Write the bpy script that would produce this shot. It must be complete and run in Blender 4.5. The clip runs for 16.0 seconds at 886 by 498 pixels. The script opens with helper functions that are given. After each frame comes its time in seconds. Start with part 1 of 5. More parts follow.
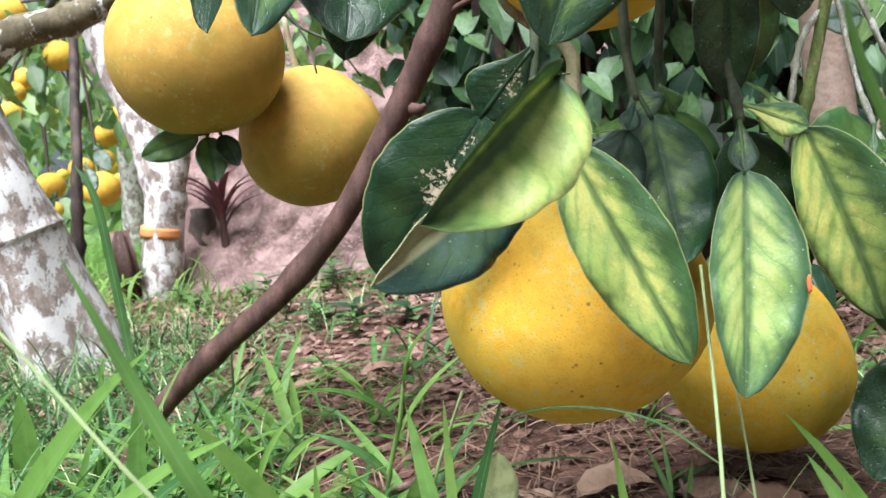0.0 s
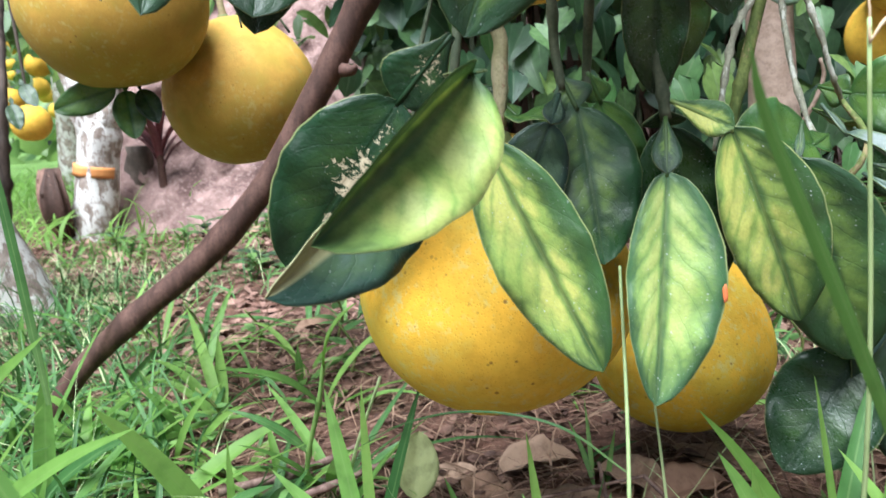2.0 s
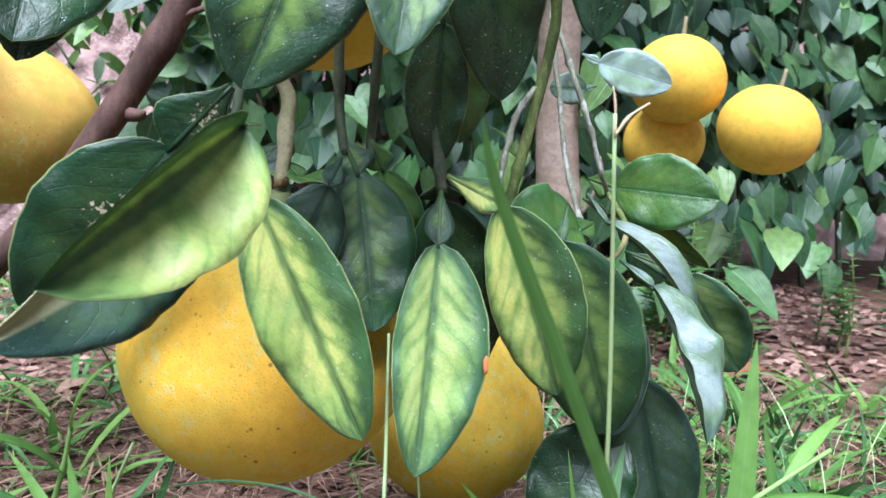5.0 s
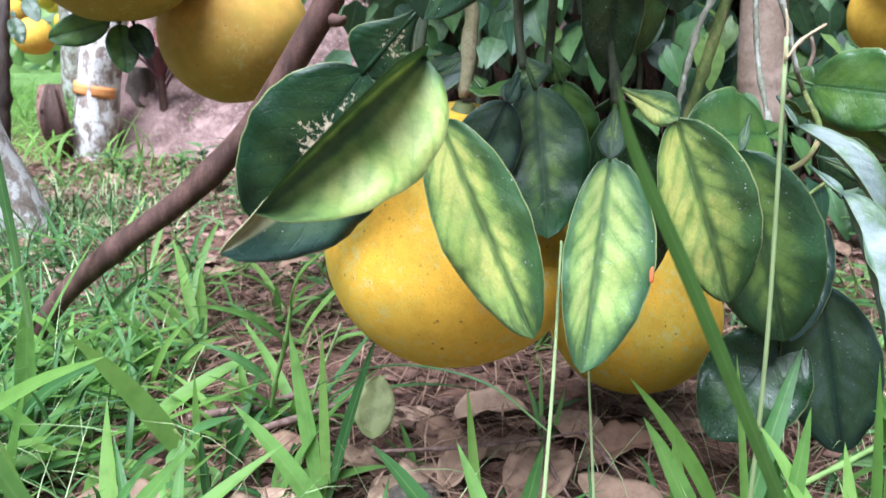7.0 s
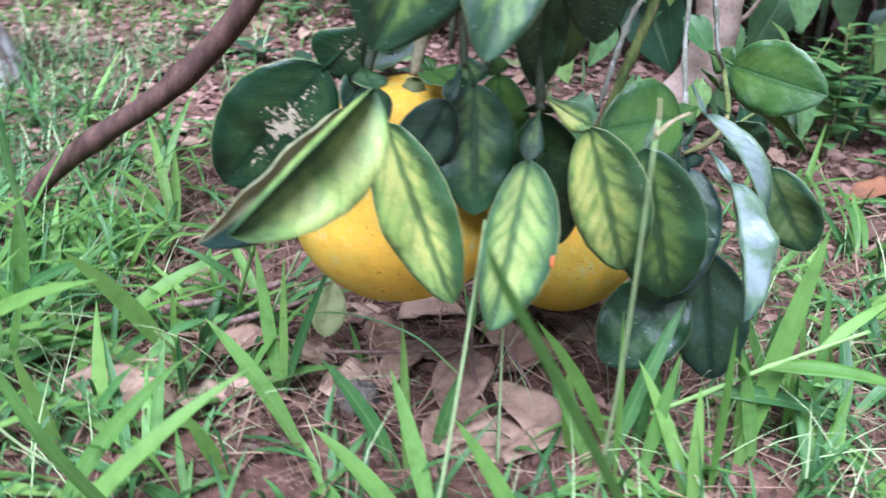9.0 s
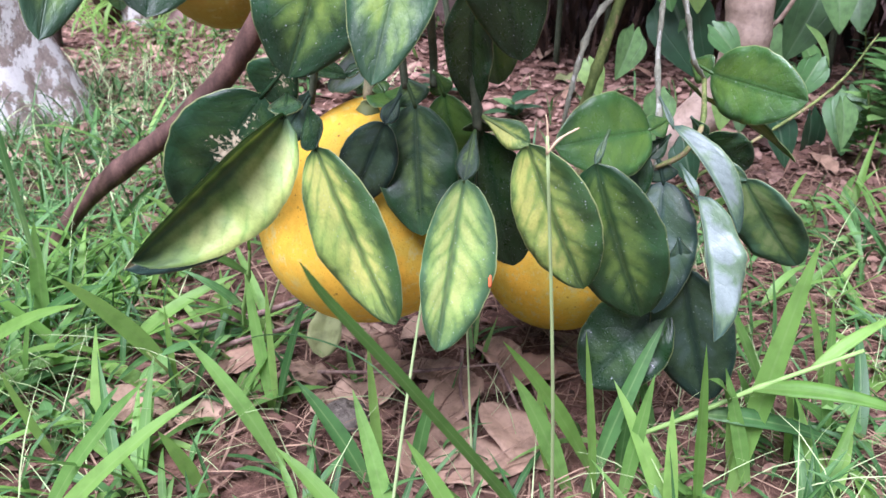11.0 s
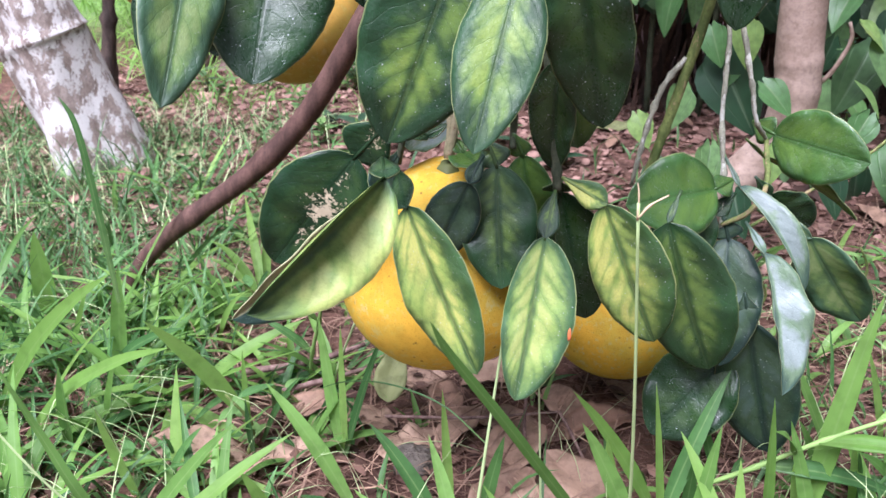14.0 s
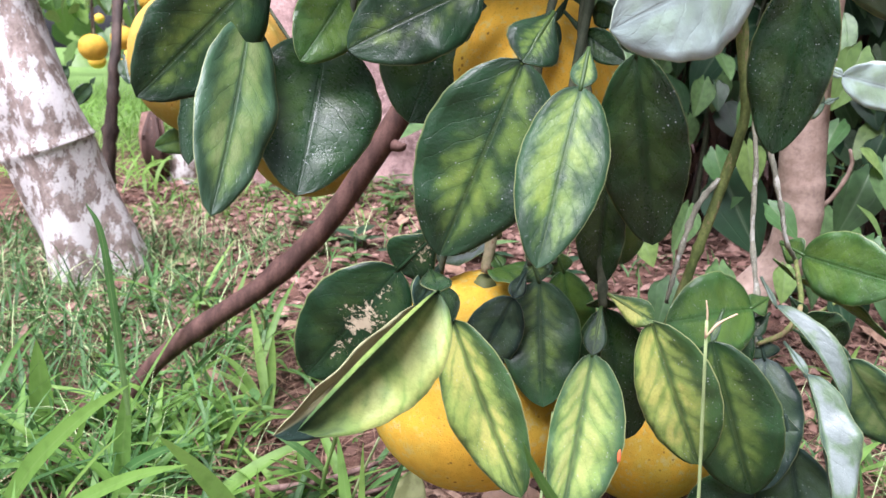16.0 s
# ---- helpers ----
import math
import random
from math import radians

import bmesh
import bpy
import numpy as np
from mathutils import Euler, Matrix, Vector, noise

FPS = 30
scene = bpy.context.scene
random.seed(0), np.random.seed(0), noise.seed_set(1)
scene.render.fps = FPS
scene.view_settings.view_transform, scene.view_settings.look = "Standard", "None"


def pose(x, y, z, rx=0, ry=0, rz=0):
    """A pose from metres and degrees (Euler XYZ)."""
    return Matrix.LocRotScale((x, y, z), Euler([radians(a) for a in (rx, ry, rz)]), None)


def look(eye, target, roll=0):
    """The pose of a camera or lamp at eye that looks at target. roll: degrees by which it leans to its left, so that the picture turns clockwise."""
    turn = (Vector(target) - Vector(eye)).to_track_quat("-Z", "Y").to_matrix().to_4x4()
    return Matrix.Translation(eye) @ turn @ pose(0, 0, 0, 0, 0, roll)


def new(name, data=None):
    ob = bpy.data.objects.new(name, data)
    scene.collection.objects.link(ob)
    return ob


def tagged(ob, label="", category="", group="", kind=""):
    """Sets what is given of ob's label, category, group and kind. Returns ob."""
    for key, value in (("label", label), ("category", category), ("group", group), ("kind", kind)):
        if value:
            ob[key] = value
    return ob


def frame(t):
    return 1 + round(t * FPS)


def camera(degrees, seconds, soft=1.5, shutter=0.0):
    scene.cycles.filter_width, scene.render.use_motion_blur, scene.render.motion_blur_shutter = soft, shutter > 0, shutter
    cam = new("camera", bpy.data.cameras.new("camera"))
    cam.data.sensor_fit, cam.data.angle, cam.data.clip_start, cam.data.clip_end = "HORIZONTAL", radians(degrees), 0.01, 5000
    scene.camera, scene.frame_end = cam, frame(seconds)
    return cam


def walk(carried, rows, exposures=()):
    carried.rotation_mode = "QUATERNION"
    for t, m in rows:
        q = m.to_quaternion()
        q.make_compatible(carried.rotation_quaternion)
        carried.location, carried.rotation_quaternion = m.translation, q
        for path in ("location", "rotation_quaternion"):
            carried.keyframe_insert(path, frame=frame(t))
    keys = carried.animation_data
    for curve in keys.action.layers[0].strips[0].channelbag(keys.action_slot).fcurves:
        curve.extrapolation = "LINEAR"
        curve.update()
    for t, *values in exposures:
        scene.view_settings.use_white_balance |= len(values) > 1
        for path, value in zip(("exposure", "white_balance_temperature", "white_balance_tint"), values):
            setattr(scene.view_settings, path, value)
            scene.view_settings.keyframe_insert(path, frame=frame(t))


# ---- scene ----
cam = camera(57.6, 16.0, shutter=0.5)
cam.data.dof.use_dof, cam.data.dof.focus_distance, cam.data.dof.aperture_fstop = True, 0.47, 25.0
PATH = [
    (0, (-0.0304, -0.3900, 0.2347), (-0.2264, 1.5937, 0.0719), -6.38),
    (0.5, (-0.0352, -0.3882, 0.2387), (-0.2312, 1.5955, 0.0759), -7.58),
    (1, (-0.0210, -0.3832, 0.2573), (-0.2085, 1.5980, 0.0525), -9.22),
    (1.5, (-0.0109, -0.3748, 0.2580), (-0.1376, 1.6035, -0.0020), -7.57),
    (2, (-0.0129, -0.3690, 0.2569), (-0.0986, 1.6022, -0.0696), -4.73),
    (2.5, (-0.0191, -0.3878, 0.2550), (-0.0714, 1.5776, -0.1153), -4.33),
    (3, (-0.0367, -0.4136, 0.2491), (-0.0698, 1.5515, -0.1182), -3.22),
    (3.5, (-0.0346, -0.4134, 0.2500), (0.0249, 1.5641, -0.0448), -1.08),
    (4, (-0.0283, -0.3766, 0.2349), (0.3315, 1.5823, 0.0545), 1.60),
    (4.2, (-0.0219, -0.3653, 0.2403), (0.4052, 1.5820, 0.0807), 1.41),
    (6.3, (0.0214, -0.3699, 0.2612), (0.1885, 1.6003, -0.0428), 0.16),
    (6.5, (0.0216, -0.3803, 0.2653), (0.1163, 1.5855, -0.0926), 0.33),
    (7, (0.0109, -0.3902, 0.2721), (-0.0807, 1.5509, -0.2003), -0.67),
    (7.5, (0.0380, -0.3826, 0.2883), (0.0946, 1.5276, -0.2993), -1.10),
    (8, (0.0209, -0.3945, 0.3552), (0.2375, 1.4326, -0.4286), -0.68),
    (8.5, (-0.0143, -0.4129, 0.3560), (0.1630, 1.4022, -0.4648), 0.66),
    (9, (0.0284, -0.4359, 0.3674), (0.0225, 1.3665, -0.5000), 3.93),
    (9.2, (0.0701, -0.4448, 0.3625), (-0.0318, 1.3642, -0.4850), 3.51),
    (11.3, (0.1141, -0.4265, 0.3755), (-0.1331, 1.3757, -0.4556), -0.31),
    (11.5, (0.1143, -0.4328, 0.3799), (-0.1248, 1.3781, -0.4341), -0.24),
    (12, (0.1022, -0.4555, 0.3986), (-0.1491, 1.3737, -0.3703), 0.53),
    (12.5, (0.0967, -0.4583, 0.3903), (-0.1846, 1.3734, -0.3609), 0.86),
    (13, (0.0978, -0.4571, 0.3910), (-0.2055, 1.3718, -0.3583), 0.13),
    (13.5, (0.0861, -0.4619, 0.3978), (-0.2389, 1.3655, -0.3478), -0.50),
    (14, (0.0866, -0.4516, 0.3885), (-0.2352, 1.3776, -0.3536), -0.48),
    (14.5, (0.0767, -0.4513, 0.3901), (-0.2351, 1.3925, -0.3209), -0.49),
    (15, (0.0585, -0.4450, 0.3868), (-0.2396, 1.4330, -0.2328), -0.04),
    (15.5, (0.0495, -0.4490, 0.3872), (-0.2353, 1.4624, -0.1296), 0.60),
    (16, (0.0484, -0.4514, 0.3857), (-0.2356, 1.4715, -0.0855), 1.02),
]
walk(cam, [(t, look(eye, target, roll)) for t, eye, target, roll in PATH], exposures=[(0, 1.70, 5600, 11), (1.5, 1.73, 5520, 9), (3, 1.75, 5350, 5), (4, 1.73, 5080, 9), (7, 1.79, 5200, 12), (8, 1.80, 5000, 22), (8.5, 1.80, 4560, 13), (9.2, 1.76, 5050, 21), (11.3, 1.76, 5330, 26), (13, 1.76, 5330, 26), (15, 1.74, 5620, 25), (16, 1.75, 5670, 25)])

# ---------- light ----------
world = bpy.data.worlds.new("sky")
scene.world = world
world.use_nodes = True
wn = world.node_tree.nodes
sky = wn.new("ShaderNodeTexSky")
sky.sky_type, sky.sun_disc = "NISHITA", False
sky.sun_elevation, sky.sun_rotation = radians(62), radians(199)
sky.air_density, sky.dust_density, sky.ozone_density = 1.0, 4.0, 1.0
veil = wn.new("ShaderNodeHueSaturation")          # thin cloud takes most of the blue away
veil.inputs["Saturation"].default_value = 0.35
world.node_tree.links.new(sky.outputs[0], veil.inputs["Color"])
world.node_tree.links.new(veil.outputs[0], wn["Background"].inputs["Color"])
wn["Background"].inputs["Strength"].default_value = 0.029
sun = new("sun", bpy.data.lights.new("sun", "SUN"))
sun.data.energy, sun.data.angle, sun.data.color = 4.1, radians(46), (1.0, 0.95, 0.87)
sun.matrix_world = look((-0.95, -2.75, 5.5), (0, 0, 0))


# ---------- node helpers ----------
def mat_new(name):
    m = bpy.data.materials.new(name)
    m.use_nodes = True
    nt = m.node_tree
    nt.nodes.clear()
    return m, nt


def nd(nt, kind, **sets):
    n = nt.nodes.new("ShaderNode" + kind)
    for k, v in sets.items():
        if k == "op":
            n.operation = v
        elif k == "blend":
            n.data_type, n.blend_type = "RGBA", v
        elif k == "dims":
            n.noise_dimensions = v
        elif k == "feature":
            n.feature = v
    return n


def put(nt, sock, v):
    if isinstance(v, bpy.types.NodeSocket):
        nt.links.new(v, sock)
    elif isinstance(v, (tuple, list)):
        sock.default_value = (*v, 1.0) if len(v) == 3 and sock.type == "RGBA" else v
    else:
        sock.default_value = v


def mth(nt, op, a, b=0.0, clamp=False):
    n = nd(nt, "Math", op=op)
    n.use_clamp = clamp
    put(nt, n.inputs[0], a)
    put(nt, n.inputs[1], b)
    return n.outputs[0]


def ramp(nt, v, lo, hi, a=0.0, b=1.0):
    n = nt.nodes.new("ShaderNodeMapRange")
    n.clamp, n.interpolation_type = True, "SMOOTHSTEP"
    for i, x in zip(("Value", "From Min", "From Max", "To Min", "To Max"), (v, lo, hi, a, b)):
        put(nt, n.inputs[i], x)
    return n.outputs["Result"]


def mix(nt, f, a, b, blend="MIX"):
    n = nd(nt, "Mix", blend=blend)
    put(nt, n.inputs[0], f)
    put(nt, n.inputs[6], a)
    put(nt, n.inputs[7], b)
    return n.outputs[2]


def noise_tex(nt, vec, scale, detail=3.0, rough=0.55, w=None):
    n = nt.nodes.new("ShaderNodeTexNoise")
    n.noise_dimensions = "4D" if w is not None else "3D"
    put(nt, n.inputs["Vector"], vec)
    if w is not None:
        put(nt, n.inputs["W"], w)
    n.inputs["Scale"].default_value, n.inputs["Detail"].default_value, n.inputs["Roughness"].default_value = scale, detail, rough
    return n.outputs[0]


def bump(nt, h, strength, dist, normal=None):
    n = nt.nodes.new("ShaderNodeBump")
    n.inputs["Strength"].default_value, n.inputs["Distance"].default_value = strength, dist
    put(nt, n.inputs["Height"], h)
    if normal is not None:
        put(nt, n.inputs["Normal"], normal)
    return n.outputs[0]


def surface(nt, col, rough, normal=None, spec=0.5, thin=None, thin_share=0.3):
    out = nt.nodes.new("ShaderNodeOutputMaterial")
    p = nt.nodes.new("ShaderNodeBsdfPrincipled")
    put(nt, p.inputs["Base Color"], col)
    put(nt, p.inputs["Roughness"], rough)
    put(nt, p.inputs["Specular IOR Level"], spec)
    if normal is not None:
        put(nt, p.inputs["Normal"], normal)
    if thin is None:
        nt.links.new(p.outputs[0], out.inputs[0])
        return p
    tr = nt.nodes.new("ShaderNodeBsdfTranslucent")
    put(nt, tr.inputs[0], thin)
    ms = nt.nodes.new("ShaderNodeMixShader")
    ms.inputs[0].default_value = thin_share
    nt.links.new(p.outputs[0], ms.inputs[1])
    nt.links.new(tr.outputs[0], ms.inputs[2])
    nt.links.new(ms.outputs[0], out.inputs[0])
    return p


def coords(nt, which="Object"):
    return nt.nodes.new("ShaderNodeTexCoord").outputs[which]


def obj_random(nt, scale=40.0):
    return mth(nt, "MULTIPLY", nt.nodes.new("ShaderNodeObjectInfo").outputs["Random"], scale)


# ---------- materials ----------
def leaf_material(name, dark, light, blotch, rough=0.36, thin_share=0.25, specks=0.0, holes=0.0, rim=0.4, reach=0.95, gloss=0.42, veins=0.8, lean=0.0, even=0.35, straw_half=0.0):
    """Citrus leaf: u runs across the blade, v from stalk to tip. lean keeps one half greener, which also paints in that
    half's shade (below zero: the other half).
    """
    m, nt = mat_new(name)
    uv = nt.nodes.new("ShaderNodeUVMap").outputs[0]
    sep = nt.nodes.new("ShaderNodeSeparateXYZ")
    nt.links.new(uv, sep.inputs[0])
    u, v = sep.outputs[0], sep.outputs[1]
    flat = nt.nodes.new("ShaderNodeCombineXYZ")         # true proportions: the blade is half as wide as long
    put(nt, flat.inputs[0], mth(nt, "MULTIPLY", u, 0.5))
    put(nt, flat.inputs[1], v)
    true = flat.outputs[0]
    across = mth(nt, "MULTIPLY", mth(nt, "ABSOLUTE", mth(nt, "SUBTRACT", u, 0.5)), 2.0)
    w = obj_random(nt)
    wob = noise_tex(nt, true, 4.5, 3.0, 0.5, w)
    half_side = mth(nt, "GREATER_THAN", u, 0.5)
    arch = mth(nt, "ADD", mth(nt, "MULTIPLY", across, 0.20), mth(nt, "MULTIPLY", mth(nt, "MULTIPLY", across, across), 0.10))
    along = mth(nt, "MULTIPLY", mth(nt, "SUBTRACT", v, arch), 8.0)
    along = mth(nt, "ADD", mth(nt, "ADD", along, mth(nt, "MULTIPLY", half_side, 0.55)), mth(nt, "MULTIPLY", wob, 1.2))
    pp = mth(nt, "PINGPONG", along, 0.5)
    patchy = noise_tex(nt, true, 11.0, 4.0, 0.6, w)
    strength = ramp(nt, noise_tex(nt, true, 5.0, 2.0, 0.5, mth(nt, "ADD", w, 3.0)), 0.36, 0.6, 0.3, 1.0)
    spread = ramp(nt, across, 0.05, 0.95, 0.46, 0.24)
    vein_wide = mth(nt, "MULTIPLY", ramp(nt, mth(nt, "DIVIDE", pp, spread), 0.0, 1.0, 1.0, 0.0), strength)
    vein_thin = ramp(nt, pp, 0.0, 0.05, 1.0, 0.0)
    net = nt.nodes.new("ShaderNodeTexVoronoi")
    net.voronoi_dimensions, net.feature = "3D", "DISTANCE_TO_EDGE"
    put(nt, net.inputs["Vector"], true)
    net.inputs["Scale"].default_value = 34.0
    mesh_lines = ramp(nt, net.outputs["Distance"], 0.0, 0.16, 1.0, 0.0)
    rib_wide = ramp(nt, mth(nt, "ADD", across, mth(nt, "MULTIPLY", mth(nt, "SUBTRACT", patchy, 0.5), 0.12)), 0.05, 0.19, 1.0, 0.0)
    rib = ramp(nt, across, 0.018, 0.05, 1.0, 0.0)
    patch = ramp(nt, noise_tex(nt, true, 3.4, 3.0, 0.55, w), 0.34, 0.6, even, 1.0)
    inner = ramp(nt, mth(nt, "ADD", across, mth(nt, "MULTIPLY", mth(nt, "SUBTRACT", patchy, 0.5), 0.5)), reach - 0.6, reach + 0.1, 1.0, 0.0)
    ends = mth(nt, "MULTIPLY", ramp(nt, v, 0.0, 0.12), ramp(nt, mth(nt, "ADD", v, mth(nt, "MULTIPLY", mth(nt, "SUBTRACT", wob, 0.5), 0.4)), 0.62, 1.02, 1.0, max(0.05, even - 0.35)))
    msk = mth(nt, "MULTIPLY", mth(nt, "MULTIPLY", patch, inner), ends)
    green_shaded_half = mth(nt, "SUBTRACT", 1.0, half_side) if lean >= 0 else half_side
    outer = ramp(nt, mth(nt, "ADD", across, mth(nt, "MULTIPLY", mth(nt, "SUBTRACT", patchy, 0.5), 0.5)), 0.08, 0.7, 0.1, 1.0)
    side = mth(nt, "SUBTRACT", 1.0, mth(nt, "MULTIPLY", mth(nt, "MULTIPLY", green_shaded_half, outer), abs(lean)))
    msk = mth(nt, "MULTIPLY", msk, side)
    msk = mth(nt, "MULTIPLY", msk, mth(nt, "SUBTRACT", 1.0, mth(nt, "MULTIPLY", vein_wide, veins)))
    msk = mth(nt, "MULTIPLY", msk, mth(nt, "SUBTRACT", 1.0, mth(nt, "MULTIPLY", rib_wide, 0.74)))
    msk = mth(nt, "MULTIPLY", msk, mth(nt, "SUBTRACT", 1.0, mth(nt, "MULTIPLY", mesh_lines, 0.06)))
    msk = mth(nt, "MULTIPLY", msk, blotch, True)
    cast = noise_tex(nt, true, 2.6, 3.0, 0.55, w)
    base = mix(nt, ramp(nt, cast, 0.35, 0.65), tuple(0.7 * c for c in dark), tuple(1.4 * c for c in dark))
    between = tuple(0.62 * (d + l) / 2 + 0.38 * g for d, l, g in zip(dark, light, (0.5 * light[1], 0.92 * light[1], 0.17 * light[1])))
    col = mix(nt, ramp(nt, msk, 0.42, 0.95), mix(nt, ramp(nt, msk, 0.0, 0.5), base, between), light)
    fine = noise_tex(nt, true, 70.0, 4.0, 0.7, w)
    col = mix(nt, ramp(nt, fine, 0.4, 0.75, 0.0, 0.25), col, tuple(0.55 * c for c in dark))
    col = mix(nt, ramp(nt, patchy, 0.5, 0.72, 0.0, 0.22), col, tuple(0.5 * c for c in dark))
    col = mix(nt, mth(nt, "MULTIPLY", vein_thin, 0.07), col, tuple(0.5 * d + 0.22 * l for d, l in zip(dark, light)))
    col = mix(nt, mth(nt, "MULTIPLY", rib, 0.5), col, tuple(0.55 * d + 0.2 * l for d, l in zip(dark, light)))
    col = mix(nt, ramp(nt, across, 0.965, 0.99, 0.0, rim), col, (0.46, 0.5, 0.2))
    if straw_half:                                        # one half in a pale straw colour
        col = mix(nt, mth(nt, "MULTIPLY", ramp(nt, u, 0.38, 0.44), ramp(nt, patchy, 0.25, 0.7, straw_half, 0.7 * straw_half)), col, (0.47, 0.47, 0.25))
    gate = ramp(nt, mth(nt, "ADD", noise_tex(nt, true, 4.0, 3.0, 0.6, w), mth(nt, "MULTIPLY", v, 0.1)), 0.43, 0.58)
    if specks:
        for size, share in ((46.0, 0.9), (100.0, 0.8)):
            sp = nt.nodes.new("ShaderNodeTexVoronoi")
            sp.voronoi_dimensions = "4D"
            put(nt, sp.inputs["Vector"], true)
            put(nt, sp.inputs["W"], w)
            sp.inputs["Scale"].default_value = size
            ragged = mth(nt, "ADD", sp.outputs["Distance"], mth(nt, "MULTIPLY", mth(nt, "SUBTRACT", fine, 0.5), 0.16))
            dot = mth(nt, "MULTIPLY", ramp(nt, ragged, 0.10, 0.20, specks * share, 0.0), gate)
            col = mix(nt, dot, col, (0.62, 0.68, 0.70))
        film = mth(nt, "MULTIPLY", mth(nt, "MULTIPLY", gate, ramp(nt, fine, 0.35, 0.7)), 0.05 * specks)
        col = mix(nt, film, col, (0.5, 0.56, 0.56))      # thin pale film among the specks
    if holes:
        where = mth(nt, "ADD", mth(nt, "ABSOLUTE", mth(nt, "SUBTRACT", u, 0.42)), mth(nt, "ABSOLUTE", mth(nt, "SUBTRACT", v, 0.42)))
        scar = ramp(nt, mth(nt, "SUBTRACT", noise_tex(nt, true, 16.0, 6.0, 0.8, w), mth(nt, "MULTIPLY", where, 0.35)), 0.47, 0.5, 0.0, holes)
        col = mix(nt, scar, col, (0.52, 0.44, 0.3))
    h = mth(nt, "ADD", mth(nt, "MULTIPLY", mth(nt, "MAXIMUM", mth(nt, "MULTIPLY", vein_thin, 0.35), rib), -0.7), mth(nt, "MULTIPLY", fine, 0.3))
    h = mth(nt, "ADD", h, mth(nt, "MULTIPLY", mesh_lines, -0.1))
    swell = mth(nt, "ADD", noise_tex(nt, true, 7.0, 4.0, 0.6, w), mth(nt, "MULTIPLY", ramp(nt, pp, 0.0, 0.5), 0.07))
    nrm = bump(nt, h, 0.4, 0.0008, bump(nt, swell, 0.22, 0.005))
    rg = ramp(nt, mth(nt, "ADD", mth(nt, "MULTIPLY", fine, 0.5), mth(nt, "MULTIPLY", patchy, 0.5)), 0.36, 0.62, rough - 0.1, rough + 0.14)
    through_col = mix(nt, 0.5, col, mix(nt, msk, tuple(min(1, 2.2 * c) for c in dark), light))
    surface(nt, col, rg, nrm, gloss, through_col, thin_share)
    return m


leaf_mottled = leaf_material("leaf_mottled", (0.042, 0.105, 0.03), (0.60, 0.63, 0.165), 1.3, 0.40, 0.25, 1.0, 0.0, 0.7, 1.1, 0.4, 0.45, 0.92, 0.5)
leaf_yellowed = leaf_material("leaf_yellowed", (0.045, 0.105, 0.04), (0.43, 0.51, 0.155), 1.05, 0.42, 0.25, 0.7, 0.0, 0.7, 0.92, 0.4, 0.45, 0.3, 0.45)
leaf_pale = leaf_material("leaf_pale", (0.055, 0.125, 0.04), (0.48, 0.57, 0.165), 1.2, 0.44, 0.28, 0.1, 0.0, 0.45, 1.6, 0.4, 0.34, -0.85, 0.4)
leaf_half = leaf_material("leaf_half", (0.020, 0.056, 0.022), (0.16, 0.235, 0.045), 1.15, 0.46, 0.2, 0.3, 0.0, 0.35, 0.85, 0.26, 0.45, 0, 0.12)
leaf_mid = leaf_material("leaf_mid", (0.012, 0.038, 0.014), (0.17, 0.255, 0.05), 1.1, 0.36, 0.2, 0.5, 0.0, 0.25, 0.62, 0.36, 0.55, 0, 0.1)
# near-white blue-green base carries the sky's reflection as painted colour
leaf_sky_sheen = leaf_material("leaf_sky_sheen", (0.38, 0.48, 0.45), (0.42, 0.52, 0.46), 0.5, 0.36, 0.3, 0.1, gloss=0.6, veins=0.2)
leaf_dark = leaf_material("leaf_dark", (0.011, 0.037, 0.011), (0.055, 0.11, 0.035), 0.4, 0.31, 0.16, 0.9, 0.0, 0.25, 0.95, 0.36, 0.3)
leaf_scarred = leaf_material("leaf_scarred", (0.009, 0.031, 0.0115), (0.06, 0.12, 0.04), 0.3, 0.33, 0.16, 0.25, 0.9, gloss=0.28, veins=0.3)
# pale grey patches put the sky's bluish sheen into the colour
leaf_grey_sheen = leaf_material("leaf_grey_sheen", (0.04, 0.08, 0.058), (0.22, 0.27, 0.25), 1.2, 0.4, 0.22, 0.4, 0.0, 0.4, 1.2, 0.4, 0.22)
leaf_tucked = leaf_material("leaf_tucked", (0.017, 0.040, 0.029), (0.08, 0.125, 0.10), 0.9, 0.36, 0.18, 0.45, 0.0, 0.25, 0.95, 0.32, 0.3, straw_half=0.95)
# lighter grey-green colours paint a softer sheen on the blade
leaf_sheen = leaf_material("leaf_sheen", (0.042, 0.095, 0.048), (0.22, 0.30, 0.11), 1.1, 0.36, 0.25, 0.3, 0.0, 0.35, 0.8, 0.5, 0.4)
leaf_green = leaf_material("leaf_green", (0.045, 0.12, 0.025), (0.13, 0.24, 0.04), 0.9, 0.32, 0.3, 0.8, gloss=0.55, veins=0.3)
leaf_deep = leaf_material("leaf_deep", (0.020, 0.060, 0.020), (0.20, 0.28, 0.06), 0.6, 0.36, 0.18, 0.5, 0.0, 0.2, 0.7, 0.5, 0.5)
leaf_slate = leaf_material("leaf_slate", (0.017, 0.040, 0.029), (0.08, 0.125, 0.10), 0.9, 0.36, 0.18, 0.45, 0.0, 0.25, 0.95, 0.32, 0.3)


